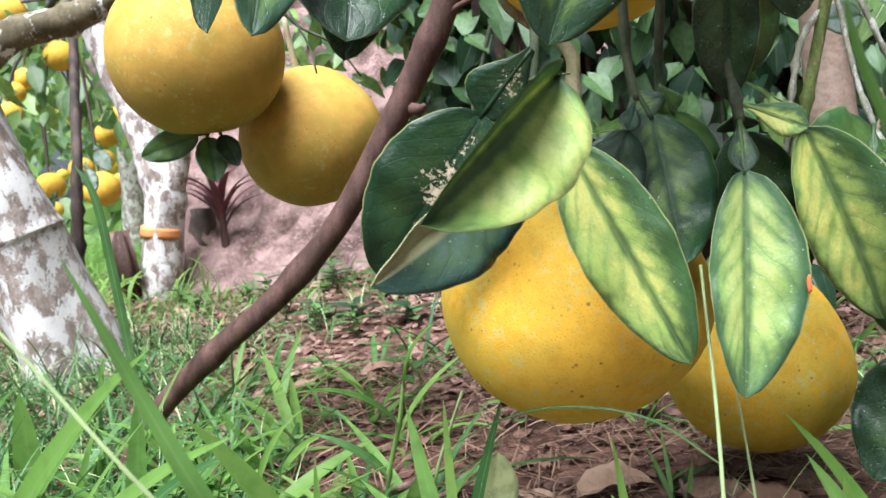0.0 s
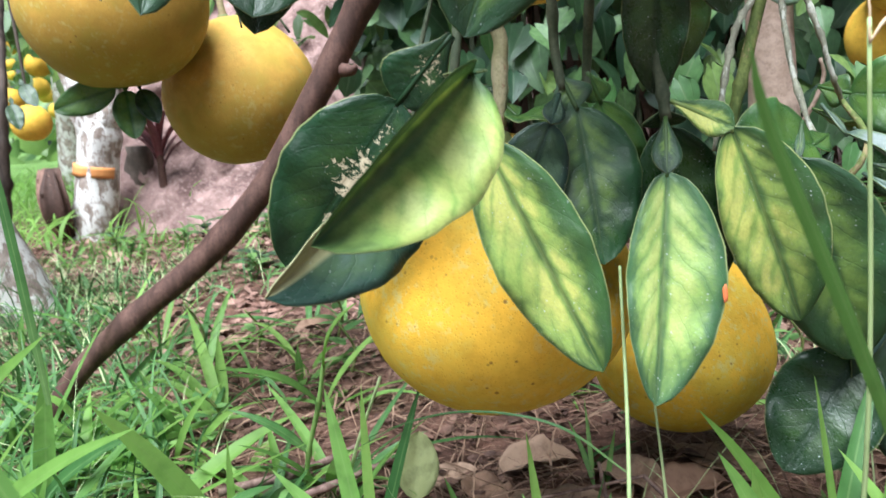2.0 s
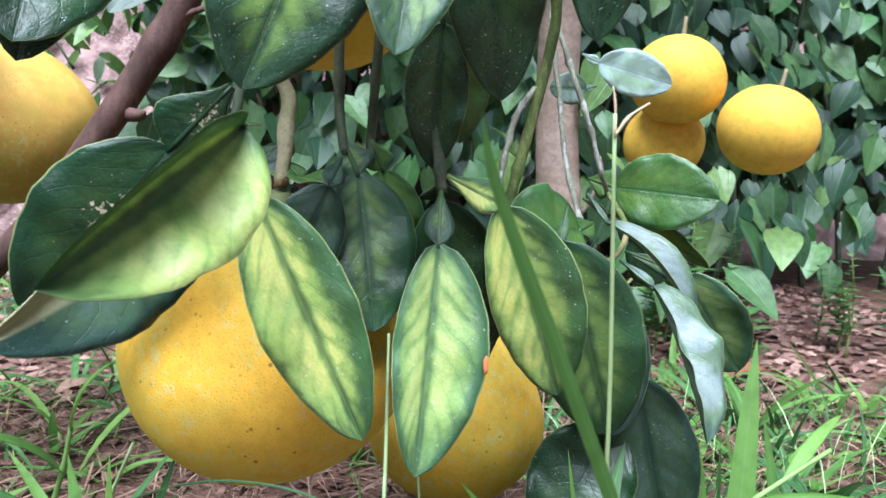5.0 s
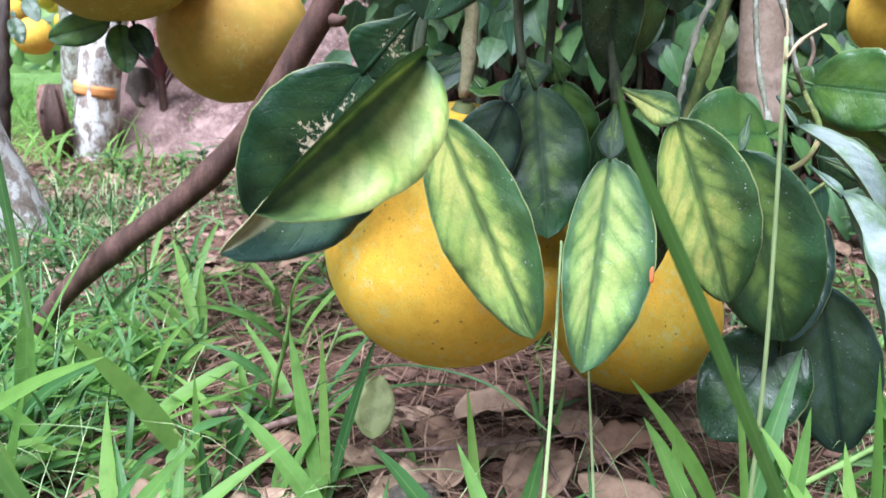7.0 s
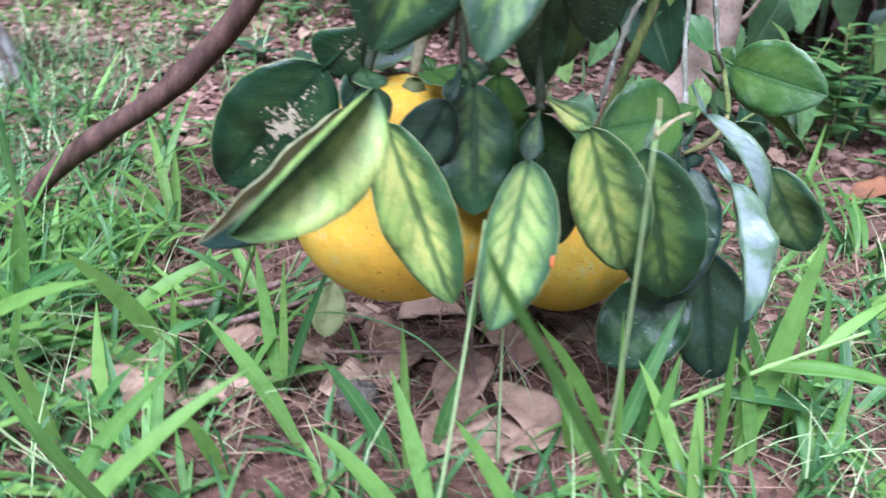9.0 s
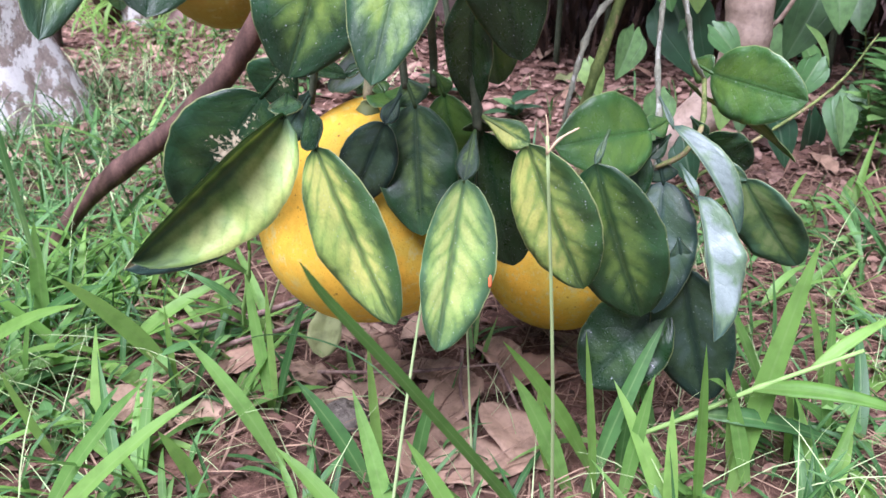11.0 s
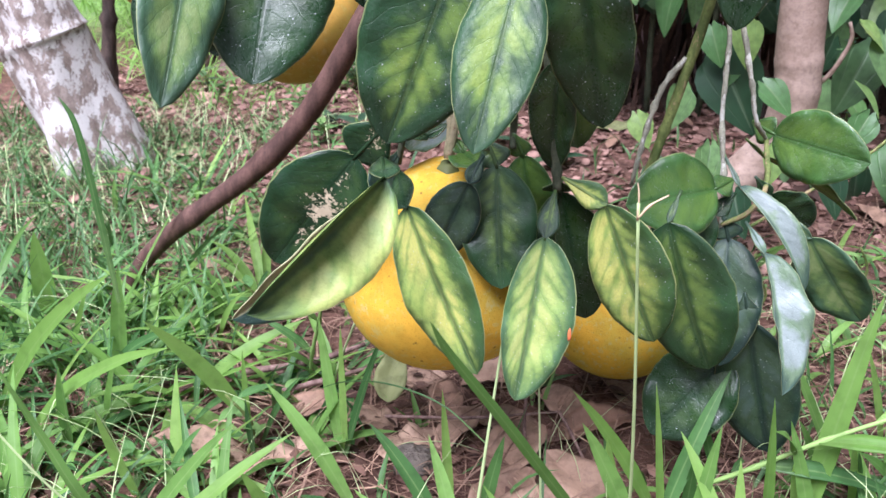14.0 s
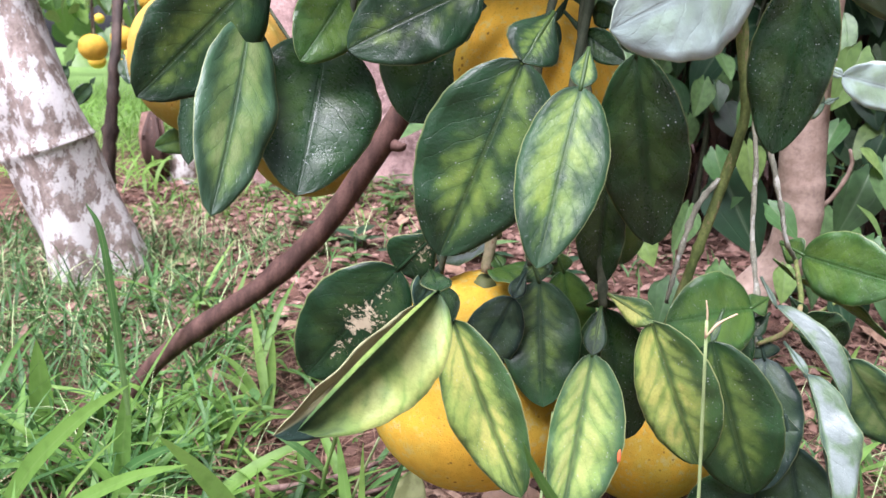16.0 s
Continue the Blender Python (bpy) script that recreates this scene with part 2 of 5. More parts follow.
def foliage_material(name, a, b, rough=0.45, share=0.3, arcs=False):
    m, nt = mat_new(name)
    rnd = nt.nodes.new("ShaderNodeNewGeometry").outputs["Random Per Island"]
    ob = nt.nodes.new("ShaderNodeObjectInfo").outputs["Random"]
    f = mth(nt, "FRACT", mth(nt, "ADD", rnd, ob))
    uv = nt.nodes.new("ShaderNodeUVMap").outputs[0]
    sep = nt.nodes.new("ShaderNodeSeparateXYZ")
    nt.links.new(uv, sep.inputs[0])
    across = mth(nt, "MULTIPLY", mth(nt, "ABSOLUTE", mth(nt, "SUBTRACT", sep.outputs[0], 0.5)), 2.0)
    pp = mth(nt, "PINGPONG", mth(nt, "SUBTRACT", mth(nt, "MULTIPLY", sep.outputs[1], 6.0), mth(nt, "MULTIPLY", across, 2.0)), 0.5)
    if arcs:                                            # veins that run in arcs from stalk to tip
        belly = mth(nt, "SINE", mth(nt, "MULTIPLY", sep.outputs[1], 2.6))
        pp = mth(nt, "PINGPONG", mth(nt, "MULTIPLY", across, mth(nt, "ADD", 1.1, mth(nt, "MULTIPLY", belly, 1.0))), 0.5)
    vein = ramp(nt, pp, 0.0, 0.1, 1.0, 0.0)
    rib = ramp(nt, across, 0.03, 0.1, 1.0, 0.0)
    col = mix(nt, ramp(nt, f, 0.3, 1.0), a, b)
    n = noise_tex(nt, coords(nt), 60.0, 3.0)
    col = mix(nt, ramp(nt, n, 0.35, 0.7, 0.0, 0.45), col, tuple(0.45 * c for c in a))
    col = mix(nt, mth(nt, "MAXIMUM", mth(nt, "MULTIPLY", vein, 0.1), mth(nt, "MULTIPLY", rib, 0.3)), col, tuple(0.6 * x + 0.1 for x in b))
    nrm = bump(nt, mth(nt, "SUBTRACT", n, vein), 0.3, 0.002)
    surface(nt, col, rough, nrm, 0.5, mix(nt, 0.5, col, b), share)
    return m


vine_leaf = foliage_material("vine_leaf", (0.018, 0.056, 0.025), (0.13, 0.24, 0.08), 0.46, 0.22, True)
vine_leaf_young = foliage_material("vine_leaf_young", (0.07, 0.17, 0.05), (0.22, 0.34, 0.09), 0.42, 0.28, True)
orchard_leaf = foliage_material("orchard_leaf", (0.06, 0.14, 0.035), (0.23, 0.36, 0.085), 0.42, 0.3)
weed_leaf = foliage_material("weed_leaf", (0.07, 0.175, 0.045), (0.2, 0.35, 0.1), 0.5, 0.35)
cordyline_leaf = foliage_material("cordyline_leaf", (0.09, 0.03, 0.035), (0.2, 0.06, 0.07), 0.4, 0.2)


def grass_material(name, a, b, share=0.46):
    m, nt = mat_new(name)
    rnd = nt.nodes.new("ShaderNodeNewGeometry").outputs["Random Per Island"]
    ob = nt.nodes.new("ShaderNodeObjectInfo").outputs["Random"]
    f = mth(nt, "FRACT", mth(nt, "ADD", rnd, ob))
    uv = nt.nodes.new("ShaderNodeUVMap").outputs[0]
    sep = nt.nodes.new("ShaderNodeSeparateXYZ")
    nt.links.new(uv, sep.inputs[0])
    across = mth(nt, "ABSOLUTE", mth(nt, "SUBTRACT", sep.outputs[0], 0.5))
    col = mix(nt, f, a, b)
    col = mix(nt, ramp(nt, sep.outputs[1], 0.0, 0.3, 0.2, 0.0), col, (0.3, 0.36, 0.14))
    col = mix(nt, ramp(nt, across, 0.02, 0.07, 0.2, 0.0), col, (0.34, 0.46, 0.18))
    col = mix(nt, ramp(nt, noise_tex(nt, coords(nt), 90.0, 3.0), 0.4, 0.75, 0.0, 0.4), col, tuple(0.5 * c for c in a))
    lines = mth(nt, "PINGPONG", mth(nt, "MULTIPLY", sep.outputs[0], 9.0), 0.5)
    surface(nt, col, 0.45, bump(nt, lines, 0.25, 0.0006), 0.32, mix(nt, 0.4, col, b), share)
    return m


grass_green = grass_material("grass_green", (0.085, 0.19, 0.04), (0.20, 0.37, 0.085))
grass_deep = grass_material("grass_deep", (0.03, 0.085, 0.024), (0.085, 0.195, 0.05), 0.24)
grass_bright = grass_material("grass_bright", (0.16, 0.32, 0.06), (0.30, 0.50, 0.12), 0.58)
stem_green = grass_material("stem_green", (0.2, 0.34, 0.09), (0.3, 0.44, 0.13), 0.15)
grass_straw = grass_material("grass_straw", (0.3, 0.4, 0.17), (0.44, 0.51, 0.27), 0.15)


def rind_material(name, gold, green, flecks):
    m, nt = mat_new(name)
    co = coords(nt)
    w = obj_random(nt)
    big = noise_tex(nt, co, 14.0, 3.0, 0.55, w)
    sep = nt.nodes.new("ShaderNodeSeparateXYZ")
    nt.links.new(co, sep.inputs[0])
    low = ramp(nt, mth(nt, "ADD", sep.outputs[2], mth(nt, "MULTIPLY", mth(nt, "SUBTRACT", big, 0.5), 0.08)), -0.075, 0.03, 1.0, 0.0)
    col = mix(nt, mth(nt, "MULTIPLY", low, 0.75), gold, green)
    blot = noise_tex(nt, co, 30.0, 4.0, 0.6, w)
    col = mix(nt, ramp(nt, blot, 0.40, 0.64, 0.0, 0.8), col, green)
    mid = noise_tex(nt, co, 75.0, 5.0, 0.7, w)
    col = mix(nt, ramp(nt, mid, 0.4, 0.68, 0.0, 0.6), col, tuple(0.68 * c for c in gold))
    pale = mth(nt, "MAXIMUM", ramp(nt, noise_tex(nt, co, 240.0, 4.0, 0.65, w), 0.53, 0.66, 0.0, flecks), ramp(nt, noise_tex(nt, co, 120.0, 3.0, 0.6, w), 0.56, 0.68, 0.0, flecks))
    col = mix(nt, mth(nt, "MULTIPLY", pale, ramp(nt, big, 0.38, 0.58)), col, (0.58, 0.54, 0.24))
    dots = nt.nodes.new("ShaderNodeTexVoronoi")
    put(nt, dots.inputs["Vector"], co)
    dots.inputs["Scale"].default_value = 150.0
    dot = mth(nt, "MULTIPLY", ramp(nt, mth(nt, "ADD", dots.outputs["Distance"], mth(nt, "MULTIPLY", mth(nt, "SUBTRACT", mid, 0.5), 0.35)), 0.06, 0.17, 0.8, 0.0), ramp(nt, noise_tex(nt, co, 40.0, 2.0, 0.5, w), 0.5, 0.6))
    col = mix(nt, dot, col, (0.2, 0.09, 0.02))
    pits = nt.nodes.new("ShaderNodeTexVoronoi")
    put(nt, pits.inputs["Vector"], co)
    pits.inputs["Scale"].default_value = 620.0
    hole = ramp(nt, pits.outputs["Distance"], 0.05, 0.5)
    col = mix(nt, ramp(nt, hole, 0.0, 0.6, 0.6, 0.0), col, tuple(0.62 * c for c in gold))
    nrm = bump(nt, hole, 0.2, 0.0006, bump(nt, mid, 0.05, 0.003))
    surface(nt, col, ramp(nt, mid, 0.3, 0.7, 0.6, 0.74), nrm, 0.2)
    return m


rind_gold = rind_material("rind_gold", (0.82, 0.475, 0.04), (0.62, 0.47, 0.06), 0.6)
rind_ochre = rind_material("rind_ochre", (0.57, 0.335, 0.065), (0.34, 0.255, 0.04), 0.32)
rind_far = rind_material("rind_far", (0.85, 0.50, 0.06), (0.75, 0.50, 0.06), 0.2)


def bark_material(name, a, b, scale, spots=None, spot_share=0.5, stretch=0.35, depth=0.003):
    m, nt = mat_new(name)
    mp = nt.nodes.new("ShaderNodeMapping")
    mp.inputs["Scale"].default_value = (1, 1, stretch)
    nt.links.new(coords(nt), mp.inputs[0])
    n = noise_tex(nt, mp.outputs[0], scale, 5.0, 0.65)
    col = mix(nt, ramp(nt, n, 0.35, 0.68), a, b)
    fine = noise_tex(nt, coords(nt), scale * 6, 4.0, 0.65)
    col = mix(nt, ramp(nt, fine, 0.4, 0.75, 0.0, 0.5), col, tuple(0.5 * c for c in a))
    h = mth(nt, "ADD", n, mth(nt, "MULTIPLY", fine, 0.5))
    if spots:
        s = noise_tex(nt, mp.outputs[0], scale * 0.9, 6.0, 0.68)
        msk = ramp(nt, mth(nt, "ADD", s, mth(nt, "MULTIPLY", mth(nt, "SUBTRACT", fine, 0.5), 0.2)), 0.555 - 0.16 * spot_share, 0.63 - 0.16 * spot_share)
        col = mix(nt, mth(nt, "MULTIPLY", msk, ramp(nt, fine, 0.2, 0.5, 0.55, 1.0)), col, spots)
        h = mth(nt, "ADD", h, mth(nt, "MULTIPLY", msk, 0.5))
    surface(nt, col, 0.75, bump(nt, h, 0.5, depth), 0.25)
    return m


bark_branch = bark_material("bark_branch", (0.05, 0.026, 0.02), (0.122, 0.066, 0.052), 60.0, None, 0.0, 0.25, 0.0015)
bark_trunk = bark_material("bark_trunk", (0.25, 0.178, 0.135), (0.375, 0.28, 0.225), 30.0, None, 0, 1.7, 0.0014)
bark_lime = bark_material("bark_lime", (0.2, 0.155, 0.13), (0.42, 0.35, 0.31), 44.0, (0.62, 0.60, 0.58), 0.6, 0.6, 0.003)
bark_limb = bark_material("bark_limb", (0.09, 0.075, 0.04), (0.19, 0.155, 0.09), 35.0, (0.7, 0.69, 0.66), 0.05, 0.5, 0.003)
bark_dull = bark_material("bark_dull", (0.07, 0.055, 0.045), (0.15, 0.12, 0.1), 30.0, None, 0, 0.35)
bark_dark = bark_material("bark_dark", (0.03, 0.022, 0.018), (0.085, 0.06, 0.048), 40.0, None, 0, 0.35)
twig_grey = bark_material("twig_grey", (0.15, 0.15, 0.11), (0.3, 0.3, 0.22), 120.0, (0.42, 0.42, 0.36), 0.1, 0.4, 0.0006)
twig_green = bark_material("twig_green", (0.07, 0.1, 0.025), (0.2, 0.24, 0.07), 90.0, (0.25, 0.2, 0.1), 0.1, 0.4, 0.0006)
twig_dark = bark_material("twig_dark", (0.04, 0.055, 0.03), (0.09, 0.1, 0.06), 120.0, None, 0, 0.4, 0.0006)
twig_tan = bark_material("twig_tan", (0.22, 0.2, 0.1), (0.36, 0.31, 0.2), 90.0, (0.2, 0.12, 0.07), 0.1, 0.4, 0.0008)


def dry_material(name, a, b):
    m, nt = mat_new(name)
    rnd = nt.nodes.new("ShaderNodeNewGeometry").outputs["Random Per Island"]
    ob = nt.nodes.new("ShaderNodeObjectInfo").outputs["Random"]
    f = mth(nt, "FRACT", mth(nt, "ADD", rnd, ob))
    n = noise_tex(nt, coords(nt), 70.0, 4.0, 0.65)
    col = mix(nt, f, a, b)
    col = mix(nt, ramp(nt, n, 0.4, 0.7, 0.0, 0.6), col, tuple(0.45 * c for c in a))
    surface(nt, col, 0.7, bump(nt, n, 0.5, 0.002), 0.3, col, 0.12)
    return m


dry_leaf = dry_material("dry_leaf", (0.20, 0.115, 0.075), (0.42, 0.285, 0.20))
# one litter in two tones: darkened for shade near by, lightened as lit beyond
dry_litter = dry_material("dry_litter", (0.05, 0.025, 0.018), (0.23, 0.13, 0.095))
dry_far_lit = dry_material("dry_far_lit", (0.13, 0.066, 0.05), (0.38, 0.235, 0.185))
dry_straw = dry_material("dry_straw", (0.11, 0.058, 0.038), (0.38, 0.25, 0.17))
dry_stick = bark_material("dry_stick", (0.11, 0.065, 0.055), (0.3, 0.2, 0.17), 90.0, None, 0, 0.3, 0.0008)
# brown of dead stems, darkened for the shade under the hedge
thatch_shaded = dry_material("thatch_shaded", (0.025, 0.015, 0.011), (0.10, 0.055, 0.038))
dry_rust = dry_material("dry_rust", (0.20, 0.085, 0.04), (0.44, 0.20, 0.09))
fallen_green = dry_material("fallen_green", (0.2, 0.22, 0.09), (0.28, 0.29, 0.13))


def soil_material(name, a, b, c, scale):
    m, nt = mat_new(name)
    co = coords(nt)
    n1 = noise_tex(nt, co, scale, 6.0, 0.65)
    n2 = noise_tex(nt, co, scale * 9, 5.0, 0.7)
    n3 = noise_tex(nt, co, scale * 0.22, 3.0, 0.5)
    col = mix(nt, ramp(nt, n1, 0.36, 0.64), a, b)
    col = mix(nt, ramp(nt, n2, 0.5, 0.72, 0.0, 0.8), col, c)
    col = mix(nt, ramp(nt, n2, 0.42, 0.3, 0.0, 0.6), col, tuple(0.4 * x for x in a))
    col = mix(nt, ramp(nt, n3, 0.4, 0.62, 0.0, 0.6), col, tuple(0.55 * x for x in b))
    h = mth(nt, "ADD", n1, mth(nt, "MULTIPLY", n2, 0.35))
    surface(nt, col, 0.9, bump(nt, h, 0.9, 0.012), 0.15)
    return m


def ground_material():
    """Red-brown litter soil near by, turning to grassy floor out in the orchard."""
    m, nt = mat_new("soil_ground")
    co = coords(nt)
    n1 = noise_tex(nt, co, 26.0, 6.0, 0.65)
    n2 = noise_tex(nt, co, 190.0, 5.0, 0.7)
    n3 = noise_tex(nt, co, 3.5, 4.0, 0.6)
    col = mix(nt, ramp(nt, n1, 0.36, 0.64), (0.05, 0.026, 0.019), (0.145, 0.078, 0.056))
    col = mix(nt, ramp(nt, n2, 0.52, 0.72, 0.0, 0.8), col, (0.29, 0.175, 0.128))
    col = mix(nt, ramp(nt, n2, 0.45, 0.3, 0.0, 0.7), col, (0.045, 0.025, 0.018))
    sep = nt.nodes.new("ShaderNodeSeparateXYZ")
    nt.links.new(co, sep.inputs[0])
    far = ramp(nt, mth(nt, "ADD", sep.outputs[1], mth(nt, "MULTIPLY", n3, 1.2)), 2.4, 4.2)
    green = mix(nt, ramp(nt, n1, 0.35, 0.65), (0.085, 0.165, 0.045), (0.17, 0.27, 0.075))
    col = mix(nt, far, col, green)
    h = mth(nt, "ADD", n1, mth(nt, "MULTIPLY", n2, 0.35))
    surface(nt, col, 0.9, bump(nt, h, 0.9, 0.01), 0.15)
    return m


soil = ground_material()
bank_soil = soil_material("bank_soil", (0.11, 0.066, 0.06), (0.33, 0.22, 0.2), (0.48, 0.36, 0.33), 11.0)


def plain_material(name, col, rough=0.6):
    m, nt = mat_new(name)
    n = noise_tex(nt, coords(nt), 40.0, 4.0)
    surface(nt, mix(nt, ramp(nt, n, 0.35, 0.7, 0.0, 0.5), col, tuple(0.6 * c for c in col)), rough, bump(nt, n, 0.3, 0.002), 0.3)
    return m


band_orange = plain_material("band_orange", (0.7, 0.3, 0.1))
seed_tan = plain_material("seed_tan", (0.5, 0.38, 0.24))
bite_red = plain_material("bite_red", (0.62, 0.17, 0.06))
calyx_green = plain_material("calyx_green", (0.13, 0.15, 0.05))
stone_grey = soil_material("stone_grey", (0.1, 0.085, 0.07), (0.2, 0.17, 0.14), (0.28, 0.24, 0.2), 30.0)

# ---------- mesh helpers ----------
rng = random.Random(7)


def thing(name, at, label, category, group="", kind=""):
    e = new(name)
    e.empty_display_size = 0.02
    e.location = at
    return tagged(e, label, category, group, kind)


def link(name, verts, faces, material, parent=None, label="", uvs=None, at=(0, 0, 0), smooth=True):
    """One mesh object from world-space vertices, its origin at `at`."""
    me = bpy.data.meshes.new(name)
    o = Vector(at)
    me.from_pydata([tuple(Vector(p) - o) for p in verts], [], faces)
    if uvs is not None:
        lay = me.uv_layers.new(name="UVMap")
        idx = np.empty(len(me.loops), dtype=np.int32)
        me.loops.foreach_get("vertex_index", idx)
        lay.data.foreach_set("uv", np.asarray(uvs, dtype=np.float32)[idx].ravel())
    me.materials.append(material)
    if smooth:
        me.polygons.foreach_set("use_smooth", [True] * len(me.polygons))
    me.update()
    ob = new(name, me)
    ob.location = o
    if parent is not None:
        ob.parent = parent
        ob.matrix_parent_inverse = Matrix.Translation(-world_of(parent))
    if label:
        tagged(ob, label)
    return ob


def world_of(ob):
    """Where an unturned object stands (parents are undone by the parent inverse)."""
    return Vector(ob.location)


def spline(pts, n):
    """Catmull-Rom through pts."""
    P = [Vector(p) for p in pts]
    P = [2 * P[0] - P[1]] + P + [2 * P[-1] - P[-2]]
    out = []
    for i in range(1, len(P) - 2):
        for k in range(n):
            t = k / n
            a, b, c, d = P[i - 1:i + 3]
            out.append(0.5 * (2 * b + (c - a) * t + (2 * a - 5 * b + 4 * c - d) * t * t + (3 * b - a - 3 * c + d) * t ** 3))
    return out + [P[-2]]


def tube_data(pts, radii, sides=10, n=6, rough=0.06, knots=(), swells=0.3):
    line = spline(pts, n)
    rl = np.interp(np.linspace(0, 1, len(line)), np.linspace(0, 1, len(radii)), radii)
    verts, faces, uvs = [], [], []
    side = None
    for i, p in enumerate(line):
        d = (line[min(i + 1, len(line) - 1)] - line[max(i - 1, 0)]).normalized()
        ref = side if side is not None else (Vector((0, 1, 0)) if abs(d.y) < 0.8 else Vector((1, 0, 0)))
        side = (ref - d * ref.dot(d)).normalized()
        up = d.cross(side)
        swell = 1 + sum(swells * math.exp(-((i / (len(line) - 1) - k) / 0.016) ** 2) for k in knots)
        for j in range(sides):
            a = 2 * math.pi * j / sides
            q = side * math.cos(a) + up * math.sin(a)
            r = rl[i] * swell * (1 + rough * 2 * noise.noise(p * (0.35 / max(rl[i], 1e-4)) + q * 1.3))
            verts.append(p + q * r)
            uvs.append((j / sides, i / len(line)))
    m = len(line)
    for i in range(m - 1):
        for j in range(sides):
            k = (j + 1) % sides
            faces.append((i * sides + j, i * sides + k, (i + 1) * sides + k, (i + 1) * sides + j))
    faces.append(tuple(range(sides - 1, -1, -1)))
    faces.append(tuple((m - 1) * sides + j for j in range(sides)))
    return verts, faces, uvs


def tube(name, parent, pts, radii, material, label="", sides=10, n=6, rough=0.06, knots=(), swells=0.3):
    v, f, u = tube_data(pts, radii, sides, n, rough, knots, swells)
    return link(name, v, f, material, parent, label, u, pts[0])


def blade_profile(v):
    """Half width of a citrus blade along its length, 0 to 1."""
    return max(0.0, (math.sin(math.pi * v ** 0.9) ** 0.61)) * (0.96 - 0.05 * v) if 0 < v < 1 else 0.0


def wing_profile(v):
    """The winged stalk: narrow below, heart-shaped at the blade."""
    return (0.12 + 0.88 * math.sin(math.pi * min(1, v) ** 1.9) ** 0.8) if v < 1 else 0.1


def sheet(base, tip, width, facing, profile, fold, bend, curl=0.0, nu=8, nv=18, wave=0.0, thick=0.0005, seed=0, sway=0.0, lop=1.0, edge=0.0, far_fold=None):
    """A leaf: two skins 0.5 mm apart joined at the rim. fold lifts the halves towards the facing side, bend bows the middle towards it,
    curl carries the tip towards it; sway bows the midrib sideways."""
    b, t = Vector(base), Vector(tip)
    ax = t - b
    L = ax.length
    a = ax / L
    f = Vector(facing)
    n = (f - a * f.dot(a)).normalized()
    s = a.cross(n)
    verts, uvs = [], []
    for layer in (1, -1):
        for i in range(nv + 1):
            v = i / nv
            half = 0.5 * width * profile(v) * (1 + edge * (0.4 * math.sin(46 * v + seed) + noise.noise(Vector((v * 9, seed * 1.7, 0)))))
            c = b + a * (L * v) + n * (bend * L * 4 * v * (1 - v) + curl * L * v ** 3) + s * (sway * L * 4 * v * (1 - v))
            for j in range(nu + 1):
                u = 2 * j / nu - 1
                k = lop if u > 0 else 1.0
                lift = fold * half * abs(u) ** 1.15 - 0.10 * half * max(0, abs(u) - 0.75) * 4 * 0.3
                w = wave * half * abs(u) * noise.noise(Vector((seed * 3.1 + u * 1.2, v * 5.5, seed * 0.7)))
                ridge = -0.00045 * math.exp(-(u / 0.12) ** 2)
                wide = math.cos(min(abs(fold), 1.2) * 0.6)
                if far_fold is not None and u > 0:      # this half stands up at an angle of its own
                    e = far_fold * min(1.0, 2.2 * u) ** 0.5
                    wide, lift = math.cos(e), math.sin(e) * half * k * u
                verts.append(c + s * (half * k * u * wide) + n * (lift + w + ridge + layer * thick * 0.5))
                uvs.append((0.5 + 0.5 * u, v))
    row = nu + 1
    off = (nv + 1) * row
    faces = []
    for i in range(nv):
        for j in range(nu):
            q = (i * row + j, i * row + j + 1, (i + 1) * row + j + 1, (i + 1) * row + j)
            faces.append(q)
            faces.append(tuple(off + k for k in reversed(q)))
        for j0, flip in ((0, False), (nu, True)):
            q = (i * row + j0, (i + 1) * row + j0, off + (i + 1) * row + j0, off + i * row + j0)
            faces.append(tuple(reversed(q)) if flip else q)
    return verts, faces, uvs


EYE_MID = Vector((0.04, -0.42, 0.31))
leaf_count = 0


def leaf(parent, base, tip, width, material, pet=None, twist=0.0, fold=0.18, bend=0.03, curl=0.0, face=None, wave=0.22, label="", wing=0.4, sway=0.0, lop=1.0, wing_mat=None, far_fold=None):
    """A pomelo leaf with its winged stalk from pet to base. twist turns the blade about its midrib."""
    global leaf_count
    leaf_count += 1
    b, t = Vector(base), Vector(tip)
    f = Vector(face) if face is not None else EYE_MID - (b + t) / 2
    f = Matrix.Rotation(radians(twist), 3, (t - b).normalized()) @ f
    v, fc, u = sheet(b, t, width, f, blade_profile, fold, bend, curl, 10, 28, wave, 0.0005, leaf_count, sway, lop, 0.022, far_fold)
    ob = link("leaf", v, fc, material, parent, label, u, base)
    if pet is None:
        pet = b - (t - b).normalized() * 0.016 + Vector((0, 0.004, 0.004))
    p = Vector(pet)
    if (b - p).length > 0.004:
        v, fc, u = sheet(p, b + (b - p) * 0.06, width * wing, f, wing_profile, fold * 0.6, 0.02, 0, 6, 10, 0.1, 0.0007, leaf_count + 50)
        st, sf, su = tube_data([p, (p + b) / 2, b + (t - b) * 0.03], [0.0011, 0.0013, 0.0012], 6, 3, 0)
        k = len(v)
        link("petiole", v + st, fc + [tuple(k + i for i in q) for q in sf], wing_mat or material, ob, "", u + [(0.5, 0.5)] * len(st), pet)
    return ob


# ---------- ground ----------
def ground_height(x, y):
    near = math.exp(-((x * x + y * y) / 6.0))
    z = 0.012 * noise.noise(Vector((x * 3.1, y * 3.1, 0.3))) + 0.006 * noise.noise(Vector((x * 11, y * 11, 2.0)))
